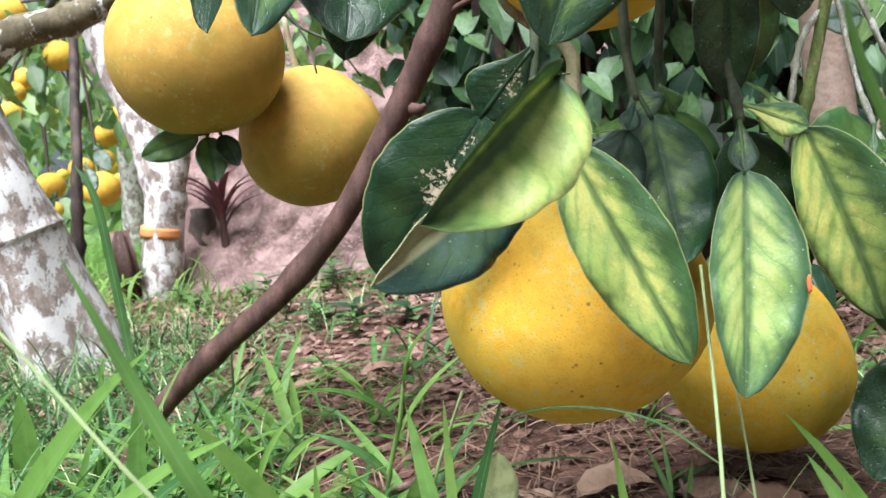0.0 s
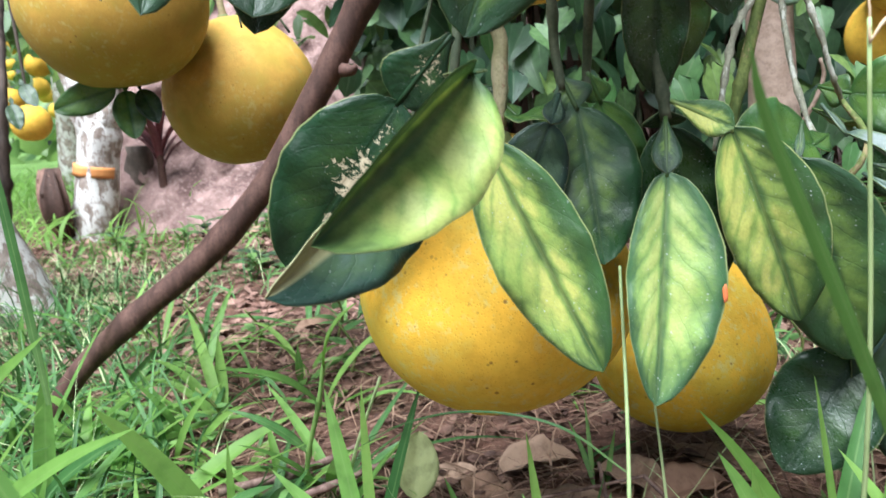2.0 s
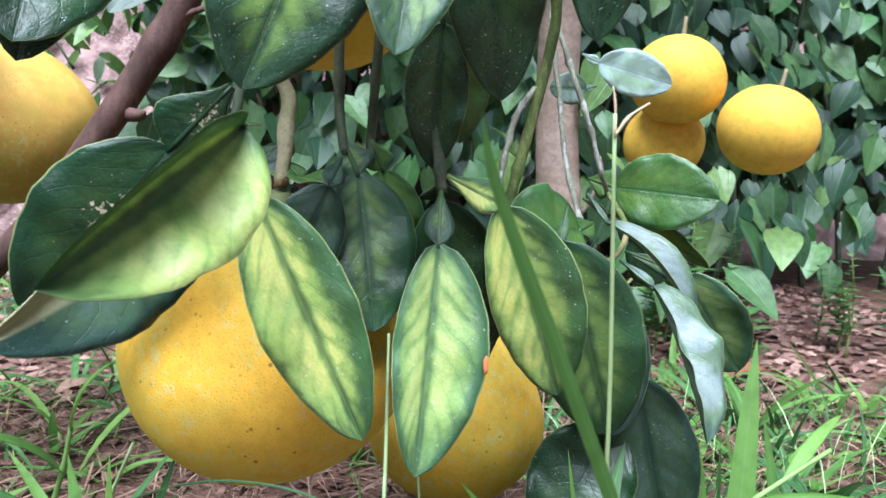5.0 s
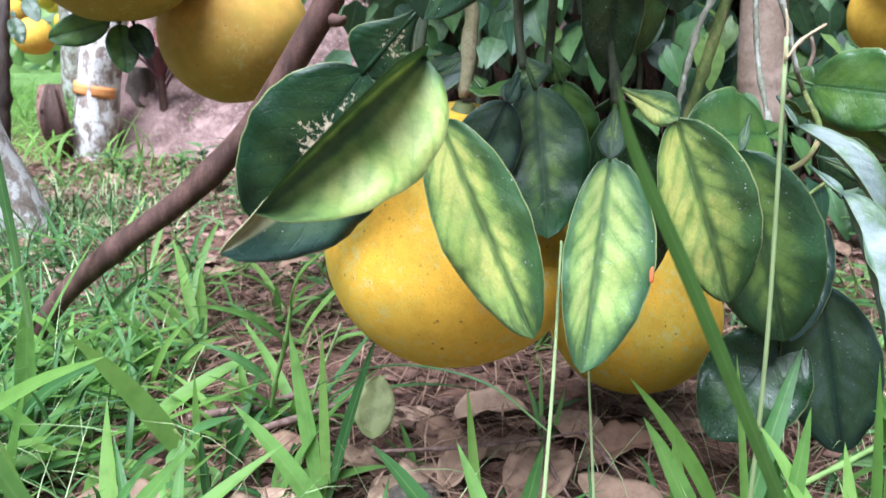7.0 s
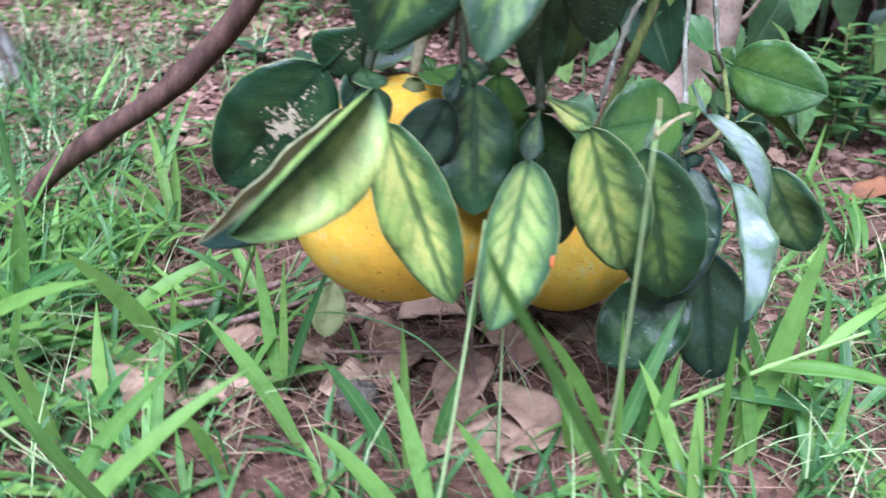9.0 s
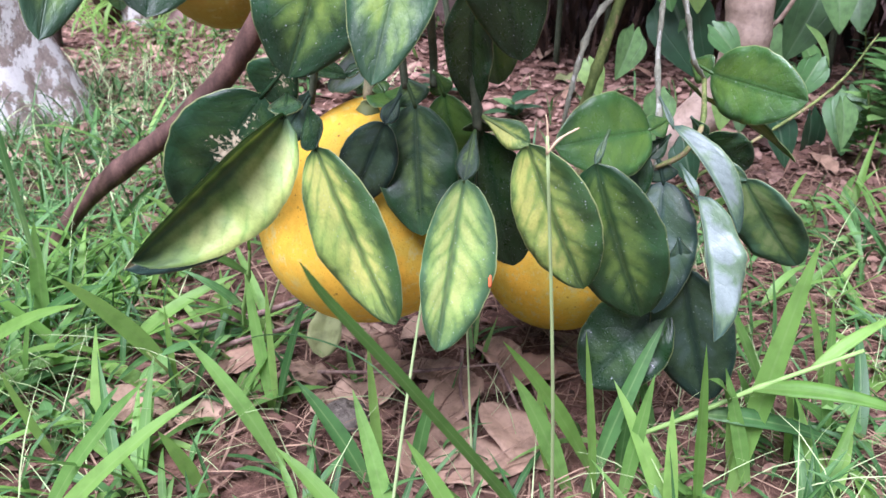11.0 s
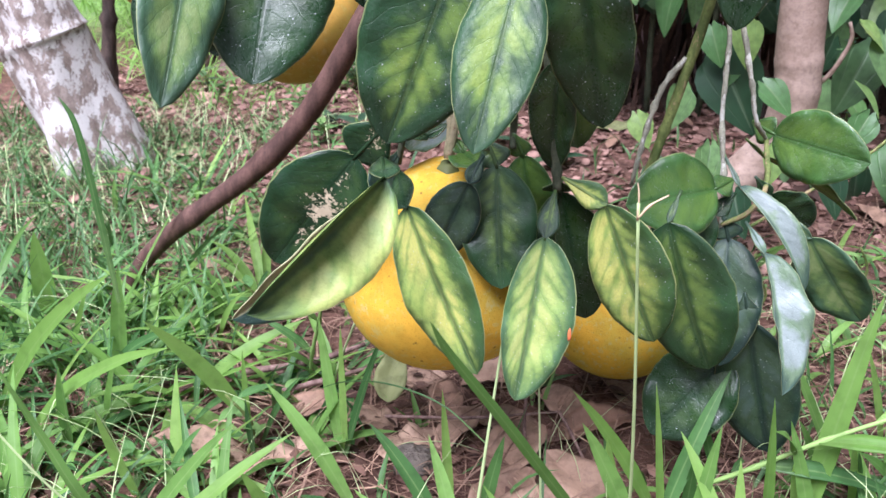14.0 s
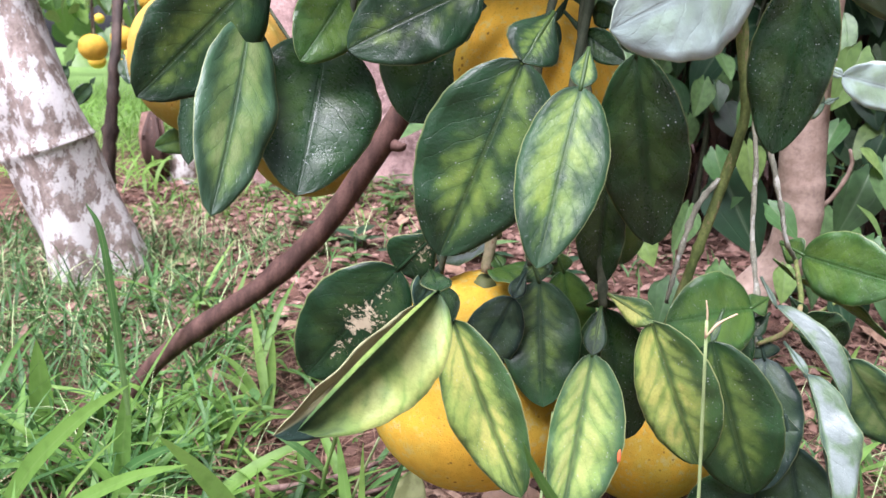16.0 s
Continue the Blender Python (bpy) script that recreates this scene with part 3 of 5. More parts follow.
    z += 0.05 * noise.noise(Vector((x * 0.4, y * 0.4, 5.0))) * (1 - near)
    return z - 0.012


def build_ground():
    steps = [0.0]
    while steps[-1] < 400:
        steps.append(steps[-1] + max(0.02, 0.06 * (steps[-1] - 0.9)))
    xs = [-s for s in reversed(steps[1:])] + steps
    ys = [0.4 + s for s in xs]
    verts = [(x, y, ground_height(x, y)) for y in ys for x in xs]
    n = len(xs)
    faces = [(j * n + i, j * n + i + 1, (j + 1) * n + i + 1, (j + 1) * n + i) for j in range(n - 1) for i in range(n - 1)]
    g = link("ground", verts, faces, soil)
    return tagged(g, "red-brown orchard soil with leaf litter and grass", "ground", "", "structure")


build_ground()


def build_bank():
    """Earth bank behind the tree: a steep bare face with a rounded lip."""
    verts, faces = [], []
    nx, nz = 240, 70
    back = ((0.6, 1.48), (2.0, 1.3), (3.6, 0.7), (4.6, -0.1))
    for i in range(-1, nx + 2):
        x = -1.38 + 5.1 * i / nx
        shut = i < 0 or i > nx                      # the ends fall to the ground
        for k in range(nz + 1):
            h = k / nz
            z = -0.05 + 1.5 * h
            y = 2.25 + 0.12 * (x + 0.3) + 0.75 * h ** 1.6 + (0.25 if h > 0.92 else 0) + 5.0 * max(0, -1.12 - x)
            p = Vector((x, y, z))
            d = 0.10 * noise.noise(p * 1.6) + 0.06 * noise.noise(p * 5) + 0.05 * noise.noise(p * 13) + 0.03 * noise.noise(p * 27)
            foot = 0.35 * (1 - h) ** 6
            verts.append((x, y + d - foot, -0.06 if shut else z))
        for dy, z in back:
            verts.append((x, y + dy, -0.06 if shut else z + 0.05 * noise.noise(Vector((x, dy, 3.0)))))
    r = nz + 1 + len(back)
    for i in range(nx + 2):
        for k in range(r - 1):
            faces.append((i * r + k, (i + 1) * r + k, (i + 1) * r + k + 1, i * r + k + 1))
    b = link("earth_bank", verts, faces, bank_soil)
    return tagged(b, "bare mauve-brown earth bank with a rough steep face", "bank", "", "structure")


build_bank()

# ---------- the pomelo tree ----------
tree = thing("pomelo_tree", (0.30, 0.56, 0.0), "pomelo tree with a smooth pinkish trunk and low drooping leafy twigs", "tree")

tube("trunk", tree, [(0.20, 0.55, -0.03), (0.243, 0.555, 0.05), (0.292, 0.562, 0.105), (0.324, 0.568, 0.142), (0.335, 0.57, 0.178), (0.336, 0.57, 0.22), (0.333, 0.57, 0.26), (0.331, 0.57, 0.32), (0.330, 0.57, 0.4), (0.334, 0.57, 0.5), (0.345, 0.58, 0.66), (0.36, 0.6, 0.85)],
     [0.032, 0.028, 0.026, 0.027, 0.0275, 0.0265, 0.026, 0.026, 0.0255, 0.025, 0.025, 0.022], bark_trunk, "smooth pinkish-brown trunk", 18, 8, 0.03, (0.42, 0.5), 0.05)
tube("twig", tree, [(0.352, 0.583, 0.2), (0.372, 0.57, 0.225), (0.385, 0.56, 0.262), (0.38, 0.555, 0.285)], [0.0036, 0.0027, 0.0024, 0.0018], bark_trunk, "", 8, 5, 0.2)
# the low branch whose end reaches down into the grass
tube("branch", tree, [(-0.435, 0.297, -0.03), (-0.408, 0.299, 0.012), (-0.368, 0.30, 0.062), (-0.31, 0.302, 0.109), (-0.248, 0.305, 0.153), (-0.189, 0.31, 0.21), (-0.139, 0.311, 0.28), (-0.105, 0.312, 0.333), (-0.072, 0.31, 0.389), (-0.04, 0.31, 0.46), (0.02, 0.36, 0.58), (0.16, 0.46, 0.7), (0.34, 0.58, 0.78)],
     [0.0085, 0.009, 0.0097, 0.0103, 0.0108, 0.0112, 0.0116, 0.0118, 0.0122, 0.013, 0.0145, 0.018, 0.022], bark_branch, "reddish-brown bare branch", 14, 10, 0.012, (0.24, 0.36, 0.62), 0.16)
tube("twig", tree, [(-0.112, 0.304, 0.30), (-0.104, 0.299, 0.299), (-0.100, 0.296, 0.302)], [0.006, 0.0045, 0.002], bark_branch, "", 7, 4)
tube("twig", tree, [(-0.092, 0.31, 0.366), (-0.07, 0.304, 0.378), (-0.045, 0.3, 0.387)], [0.005, 0.003, 0.002], bark_branch, "", 7, 4)
# overhead limbs that carry the twigs
tube("branch", tree, [(0.34, 0.58, 0.72), (0.2, 0.4, 0.64), (0.08, 0.2, 0.58), (-0.02, 0.06, 0.52), (-0.1, 0.02, 0.48)], [0.022, 0.016, 0.012, 0.008, 0.005], bark_trunk, "", 10, 6)
tube("branch", tree, [(0.34, 0.58, 0.68), (0.28, 0.36, 0.56), (0.2, 0.16, 0.46), (0.15, 0.08, 0.43), (0.1, 0.0, 0.44)], [0.018, 0.011, 0.007, 0.005, 0.003], bark_trunk, "", 10, 6)

# twigs
tube("twig", tree, [(0.003, 0.048, 0.249), (0.005, 0.054, 0.275), (0.004, 0.062, 0.302), (-0.028, 0.09, 0.34), (-0.045, 0.09, 0.43), (-0.03, 0.07, 0.51)], [0.0035, 0.0042, 0.0038, 0.0036, 0.004, 0.005], twig_tan, "", 9, 6, 0.12, (0.22, 0.42))
tube("twig", tree, [(0.075, -0.003, 0.247), (0.073, -0.001, 0.27), (0.069, 0.0, 0.304), (0.062, 0.0, 0.35), (0.055, 0.01, 0.41), (0.07, 0.03, 0.47)], [0.0028, 0.003, 0.0028, 0.0026, 0.003, 0.0035], twig_dark, "", 8, 6, 0.15, (0.1, 0.3, 0.6))
tube("twig", tree, [(0.032, 0.016, 0.264), (0.030, 0.018, 0.285), (0.029, 0.01, 0.314), (0.03, 0.0, 0.36), (0.04, 0.0, 0.42), (0.06, 0.04, 0.48)], [0.0022, 0.0023, 0.0024, 0.0024, 0.0026, 0.003], twig_dark, "", 8, 6, 0.15, (0.3, 0.6))
tube("twig", tree, [(0.046, 0.03, 0.262), (0.046, 0.03, 0.277), (0.047, 0.012, 0.314), (0.05, 0.0, 0.36), (0.06, 0.01, 0.43)], [0.002, 0.0022, 0.0024, 0.0025, 0.003], twig_dark, "", 8, 6, 0.15, (0.4,))
tube("twig", tree, [(-0.022, 0.012, 0.255), (-0.016, 0.008, 0.285), (-0.012, 0.02, 0.33), (-0.01, 0.04, 0.40), (-0.02, 0.06, 0.5)], [0.002, 0.0024, 0.0026, 0.003, 0.004], twig_dark, "", 8, 5, 0.12)
tube("twig", tree, [(0.125, 0.1, 0.20), (0.136, 0.1, 0.238), (0.143, 0.1, 0.265), (0.153, 0.1, 0.303), (0.163, 0.1, 0.35), (0.158, 0.1, 0.39), (0.15, 0.09, 0.43)], [0.0032, 0.0034, 0.0034, 0.0033, 0.0034, 0.0037, 0.0045], twig_green, "green ringed stem", 10, 6, 0.08, (0.3, 0.72))
tube("twig", tree, [(0.151, 0.100, 0.308), (0.137, 0.092, 0.29), (0.127, 0.085, 0.255), (0.122, 0.085, 0.225)], [0.0018, 0.0016, 0.0016, 0.0013], twig_grey, "", 8, 8, 0.3, (0.1, 0.22, 0.34, 0.46, 0.58, 0.7, 0.82), 0.6)
tube("twig", tree, [(0.184, 0.088, 0.197), (0.185, 0.105, 0.225), (0.183, 0.13, 0.265), (0.186, 0.155, 0.31), (0.184, 0.17, 0.37), (0.2, 0.19, 0.46)], [0.0014, 0.0016, 0.0016, 0.0017, 0.002, 0.0026], twig_grey, "", 8, 8, 0.3, (0.1, 0.22, 0.34, 0.46, 0.58, 0.7, 0.82), 0.6)
tube("twig", tree, [(0.217, 0.142, 0.246), (0.206, 0.13, 0.262), (0.2, 0.135, 0.29), (0.193, 0.148, 0.323), (0.186, 0.165, 0.36)], [0.0014, 0.0016, 0.0016, 0.0017, 0.0018], twig_grey, "", 8, 8, 0.3, (0.1, 0.22, 0.34, 0.46, 0.58, 0.7, 0.82), 0.6)
tube("twig", tree, [(0.184, 0.088, 0.199), (0.2, 0.085, 0.21), (0.212, 0.1, 0.226), (0.217, 0.142, 0.246)], [0.0016, 0.0018, 0.0018, 0.0018], twig_green, "", 8, 5, 0.2)

# leaves in front of the big fruit
leaf(tree, (-0.010, -0.070, 0.271), (-0.062, -0.136, 0.222), 0.066, leaf_pale, pet=(-0.020, -0.035, 0.272), wing_mat=leaf_dark, wing=0.25, face=(0.09, -0.335, 0.137), fold=0.1, bend=-0.02, lop=0.95, far_fold=1.54, label="pale yellow-green leaf folded along its midrib")
leaf(tree, (-0.030, -0.020, 0.246), (-0.087, -0.101, 0.200), 0.060, leaf_tucked, pet=(-0.022, 0.012, 0.262), twist=-20, fold=0.3, bend=0.02, lop=0.35, wing_mat=leaf_slate, label="dark leaf with one narrow pale straw-coloured half")
leaf(tree, (-0.042, -0.010, 0.265), (-0.101, -0.005, 0.192), 0.066, leaf_scarred, pet=(-0.017, -0.018, 0.290), fold=0.1, bend=0.04, wing=0.5, label="dark green leaf with pale scars")
leaf(tree, (-0.007, -0.036, 0.245), (0.035, -0.047, 0.147), 0.044, leaf_mottled, wing_mat=leaf_dark, pet=(-0.021, 0.004, 0.255), twist=10, fold=0.16, label="green leaf mottled yellow between the veins")
leaf(tree, (0.038, 0.014, 0.256), (0.044, -0.007, 0.184), 0.051, leaf_deep, pet=(0.031, 0.017, 0.271), fold=0.12, bend=0.03, wing=0.42)
leaf(tree, (0.070, -0.022, 0.226), (0.057, -0.043, 0.129), 0.055, leaf_yellowed, wing_mat=leaf_mid, pet=(0.074, -0.006, 0.248), fold=0.2, bend=0.02, wing=0.24, lop=0.6, label="yellow-mottled leaf with an orange bite on its edge")
leaf(tree, (0.102, -0.007, 0.242), (0.139, 0.012, 0.146), 0.055, leaf_mottled, pet=(0.077, -0.003, 0.255), fold=0.2, bend=0.05, wing=0.3, lop=0.8)
leaf(tree, (0.141, 0.018, 0.224), (0.178, 0.036, 0.116), 0.063, leaf_deep, pet=(0.148, 0.03, 0.24), fold=0.12, bend=0.05, wing=0.08)
leaf(tree, (0.075, 0.004, 0.244), (0.065, 0.017, 0.137), 0.046, leaf_dark, pet=(0.075, 0.0, 0.25), face=(0.96, -0.26, 0.0), fold=0.2)
leaf(tree, (0.076, 0.006, 0.244), (0.096, 0.020, 0.155), 0.05, leaf_dark, pet=(0.075, 0.0, 0.252), fold=0.15)
leaf(tree, (0.024, -0.004, 0.250), (0.000, 0.002, 0.198), 0.036, leaf_slate, pet=(0.03, 0.012, 0.262), fold=0.1, wing=0.3)
leaf(tree, (0.052, 0.032, 0.258), (0.062, 0.035, 0.2), 0.036, leaf_green, pet=(0.046, 0.03, 0.272), fold=0.2)
leaf(tree, (0.012, 0.05, 0.253), (0.028, 0.02, 0.25), 0.03, leaf_green, pet=(0.005, 0.055, 0.262), fold=0.2, face=(0, -0.4, 1))
leaf(tree, (0.006, 0.085, 0.264), (-0.040, 0.115, 0.244), 0.044, leaf_grey_sheen, pet=(0.006, 0.064, 0.28), fold=0.15, face=(0.1, -0.7, 0.8), wing=0.2, label="dull leaf dusted with white specks lying over the fruit")
leaf(tree, (-0.012, 0.055, 0.262), (-0.045, 0.03, 0.272), 0.03, leaf_dark, pet=(0.003, 0.058, 0.27), fold=0.2, face=(0, -0.5, 1))

# twig of leaves beside the fruit
leaf(tree, (0.221, 0.142, 0.250), (0.274, 0.097, 0.243), 0.054, leaf_green, fold=0.12, bend=0.03, label="bright green rounded leaf")
leaf(tree, (0.219, 0.148, 0.231), (0.278, 0.114, 0.198), 0.034, leaf_green, face=(0.25, 0.45, 0.85), fold=0.15, bend=0.04)
leaf(tree, (0.190, 0.078, 0.230), (0.233, 0.050, 0.170), 0.027, leaf_grey_sheen, twist=-35, fold=0.5, bend=0.14, wing=0.15, lop=0.3, label="curved leaf with a pale bluish sheen")
leaf(tree, (0.204, 0.045, 0.197), (0.217, 0.003, 0.120), 0.044, leaf_grey_sheen, pet=(0.196, 0.07, 0.208), twist=-30, fold=0.4, bend=0.05, wing=0.15, lop=0.15, wave=0.4, label="drooping leaf with a pale sheen and pinkish tip")
leaf(tree, (0.190, 0.088, 0.190), (0.188, 0.052, 0.110), 0.054, leaf_slate, pet=(0.185, 0.09, 0.204), fold=0.12, bend=0.04, wing=0.4)
leaf(tree, (0.204, 0.060, 0.142), (0.236, 0.078, 0.027), 0.060, leaf_slate, fold=0.12, wing=0.3, bend=0.03, label="dull slate-green leaf hanging down to the grass")
leaf(tree, (0.197, 0.072, 0.108), (0.148, 0.060, 0.046), 0.066, leaf_dark, fold=0.1, bend=0.04, wing=0.3)
leaf(tree, (0.178, 0.088, 0.224), (0.117, 0.045, 0.224), 0.058, leaf_green, fold=0.12, bend=0.06, twist=12, wing=0.3, label="rounded green leaf dusted with white specks")
leaf(tree, (0.180, 0.092, 0.205), (0.135, 0.085, 0.170), 0.044, leaf_dark, fold=0.12, wing=0.3)
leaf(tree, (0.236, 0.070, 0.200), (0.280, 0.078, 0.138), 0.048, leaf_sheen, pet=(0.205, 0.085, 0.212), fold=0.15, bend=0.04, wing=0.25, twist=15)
leaf(tree, (0.215, 0.10, 0.218), (0.250, 0.12, 0.19), 0.034, leaf_dark, fold=0.12, wing=0.3)

# the upper leaves
leaf(tree, (0.027, -0.05, 0.384), (-0.012, -0.056, 0.285), 0.07, leaf_mid, pet=(0.040, -0.03, 0.407), fold=0.1, bend=0.03, wing=0.42, label="broad dark leaf mottled yellow along the midrib")
leaf(tree, (0.055, -0.057, 0.372), (0.039, -0.101, 0.293), 0.044, leaf_half, fold=0.12, bend=0.03, wing=0.3)
leaf(tree, (0.080, -0.045, 0.388), (0.098, -0.019, 0.288), 0.048, leaf_dark, fold=0.2, bend=0.04, wing=0.3)
leaf(tree, (0.073, -0.012, 0.322), (0.072, 0.002, 0.258), 0.032, leaf_dark, fold=0.3, twist=20, wing=0.3)
leaf(tree, (0.078, -0.002, 0.325), (0.085, 0.006, 0.27), 0.034, leaf_green, fold=0.2, twist=-10, wing=0.3)
leaf(tree, (0.131, -0.05, 0.434), (0.064, -0.11, 0.396), 0.066, leaf_sky_sheen, fold=0.1, bend=0.03, wing=0.3, label="leaf with a pale sky reflection in its colour")
leaf(tree, (0.183, 0.05, 0.437), (0.173, 0.061, 0.330), 0.052, leaf_dark, fold=0.2, bend=0.02, twist=14, wing=0.3)
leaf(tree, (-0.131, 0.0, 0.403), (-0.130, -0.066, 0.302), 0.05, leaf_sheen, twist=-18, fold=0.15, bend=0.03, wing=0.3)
leaf(tree, (-0.1, 0.048, 0.395), (-0.102, -0.012, 0.305), 0.084, leaf_dark, fold=0.1, bend=0.05, wing=0.3)
leaf(tree, (-0.124, 0.0, 0.428), (-0.181, -0.04, 0.360), 0.062, leaf_mid, fold=0.12, bend=0.03, wing=0.3)
leaf(tree, (-0.150, 0.02, 0.40), (-0.171, -0.004, 0.319), 0.046, leaf_dark, twist=62, fold=0.25, wing=0.3)
leaf(tree, (-0.095, 0.045, 0.385), (-0.111, 0.023, 0.302), 0.05, leaf_dark, fold=0.2, wing=0.3)
leaf(tree, (-0.079, 0.03, 0.425), (-0.102, 0.0, 0.380), 0.044, leaf_green, fold=0.15, wing=0.3)
leaf(tree, (0.000, 0.0, 0.422), (-0.069, -0.02, 0.387), 0.056, leaf_mid, fold=0.1, bend=0.04, twist=20, wing=0.3)
leaf(tree, (-0.016, 0.05, 0.425), (-0.045, 0.028, 0.345), 0.078, leaf_dark, fold=0.1, wing=0.3)
leaf(tree, (0.040, 0.02, 0.405), (0.022, 0.0, 0.377), 0.022, leaf_dark, fold=0.2, wing=0.2)
leaf(tree, (0.056, 0.01, 0.398), (0.078, -0.005, 0.383), 0.018, leaf_dark, fold=0.2, wing=0.2)
leaf(tree, (0.06, 0.015, 0.41), (0.075, 0.0, 0.405), 0.016, leaf_dark, fold=0.2, wing=0.2)
leaf(tree, (0.21, 0.12, 0.45), (0.30, 0.10, 0.412), 0.05, leaf_grey_sheen, fold=0.12, wing=0.3, face=(0, -0.7, -0.6))
leaf(tree, (0.30, 0.40, 0.345), (0.255, 0.38, 0.343), 0.034, leaf_grey_sheen, fold=0.1, wing=0.2)
leaf(tree, (0.312, 0.40, 0.372), (0.392, 0.40, 0.352), 0.049, leaf_sky_sheen, fold=0.1, wing=0.2)
tube("twig", tree, [(-0.05, 0.06, 0.5), (-0.075, 0.03, 0.43), (-0.078, 0.022, 0.39)], [0.003, 0.0025, 0.0018], twig_dark, "", 7, 5)
tube("twig", tree, [(-0.1, 0.02, 0.48), (-0.118, 0.005, 0.43), (-0.122, 0.004, 0.41)], [0.003, 0.0025, 0.0018], twig_dark, "", 7, 5)
# fine dead twig over the far pair of fruit
tube("twig", tree, [(-0.26, 0.31, 0.47), (-0.235, 0.31, 0.425), (-0.205, 0.31, 0.385), (-0.175, 0.315, 0.365), (-0.155, 0.318, 0.335)], [0.002, 0.0018, 0.0016, 0.0012, 0.001], twig_dark, "", 6, 5, 0.2)
tube("twig", tree, [(-0.212, 0.31, 0.40), (-0.195, 0.305, 0.365), (-0.19, 0.3, 0.34)], [0.0014, 0.001, 0.0008], twig_dark, "", 6, 4, 0.2)
leaf(tree, (-0.313, 0.33, 0.303), (-0.365, 0.32, 0.288), 0.030, leaf_green, fold=0.15, wing=0.2)
leaf(tree, (-0.305, 0.33, 0.300), (-0.298, 0.32, 0.258), 0.030, leaf_green, fold=0.15, wing=0.2)
leaf(tree, (-0.292, 0.33, 0.300), (-0.276, 0.32, 0.27), 0.022, leaf_dark, fold=0.15, wing=0.2)


# ---------- fruit ----------
def fruit_data(r, tall=1.0, neck=0.0, seed=0, nu=48, nv=32, lumps=0.02):
    """A pomelo: flattened globe, pear-necked towards the stalk (+z), dimpled below."""
    verts, faces, uvs = [], [], []
    for i in range(nv + 1):
        th = math.pi * i / nv
        for j in range(nu):
            ph = 2 * math.pi * j / nu
            q = Vector((math.sin(th) * math.cos(ph), math.sin(th) * math.sin(ph), math.cos(th)))
            k = 1 + lumps * noise.noise(q * 1.6 + Vector((seed, 0, 0))) + 0.25 * lumps * noise.noise(q * 6 + Vector((0, seed, 0)))
            rad = r * k
            up = max(0.0, q.z)
            taper = 1 - neck * up ** 1.4 * 0.9
            z = q.z * tall * (1 + neck * 0.9 * up ** 2) - 0.06 * math.exp(-(th / 0.16) ** 2) + 0.05 * math.exp(-((math.pi - th) / 0.2) ** 2)
            verts.append(Vector((q.x * taper, q.y * taper, z)) * rad)
            uvs.append((j / nu, i / nv))
    for i in range(nv):
        for j in range(nu):
            k = (j + 1) % nu
            faces.append((i * nu + j, (i + 1) * nu + j, (i + 1) * nu + k, i * nu + k))
    return verts, faces, uvs


def pomelo(at, r, material, axis=(0, 0, 1), tall=0.95, neck=0.0, stalk=0.03, label="ripe yellow pomelo hanging on its stalk", group="pomelos on the tree", nu=48, seed=0):
    t = thing("pomelo", at, label, "fruit", group)
    q = Vector(axis).normalized().to_track_quat("Z", "Y")
    v, f, u = fruit_data(r, tall, neck, seed, nu, nu * 2 // 3)
    o = Vector(at)
    rind = link("rind", [o + p for p in v], f, material, t, "", u, at)
    top = r * tall * (1 + 0.9 * neck)
    if stalk:
        a = [o + Vector((0, 0, top - 0.004 - 0.05 * r)), o + Vector((0, 0, top + 0.006)), o + Vector((0, 0, top + stalk))]
        sv, sf, su = tube_data(a, [0.0055, 0.0035, 0.003], 8, 4, 0.1)
        link("stalk", sv, sf, twig_tan, t, "", su, at)
    cal = [o + Vector((0.0072 * (1 + 0.35 * (i % 2)) * math.cos(i * math.pi / 5), 0.0072 * (1 + 0.35 * (i % 2)) * math.sin(i * math.pi / 5), top - 0.0565 * r - (0.001 if i % 2 else 0))) for i in range(10)]
    mid = [o + Vector((0.005 * math.cos(i * math.pi / 5), 0.005 * math.sin(i * math.pi / 5), top - 0.056 * r + 0.005)) for i in range(10)]
    link("calyx", cal + mid, [(i, (i + 1) % 10, 10 + (i + 1) % 10, 10 + i) for i in range(10)] + [tuple(range(10, 20))], calyx_green, t, "green calyx", None, at)
    t.rotation_mode = "QUATERNION"
    t.rotation_quaternion = q
    return t


pomelo((-0.004, 0.069, 0.164), 0.0762, rind_gold, (0.08, -0.25, 1), 0.92, 0.22, 0.0, "large golden pear-shaped pomelo hanging just above the ground", seed=1)
pomelo((0.127, 0.196, 0.083), 0.0655, rind_gold, (0.15, -0.15, 1), 0.97, 0.18, 0.02, "golden pomelo half hidden by leaves close to the ground", seed=2)
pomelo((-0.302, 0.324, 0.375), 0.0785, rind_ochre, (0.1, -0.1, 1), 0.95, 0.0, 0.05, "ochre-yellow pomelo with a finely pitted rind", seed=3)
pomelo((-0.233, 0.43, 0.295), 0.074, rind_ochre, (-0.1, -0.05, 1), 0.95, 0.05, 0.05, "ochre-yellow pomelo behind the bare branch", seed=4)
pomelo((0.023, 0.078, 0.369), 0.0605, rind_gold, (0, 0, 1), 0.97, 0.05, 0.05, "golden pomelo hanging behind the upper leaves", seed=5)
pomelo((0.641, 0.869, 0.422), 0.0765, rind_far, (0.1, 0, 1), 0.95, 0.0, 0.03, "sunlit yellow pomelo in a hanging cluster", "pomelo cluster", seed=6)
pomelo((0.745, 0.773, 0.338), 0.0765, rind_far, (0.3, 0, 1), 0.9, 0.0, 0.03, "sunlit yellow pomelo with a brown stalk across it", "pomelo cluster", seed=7)
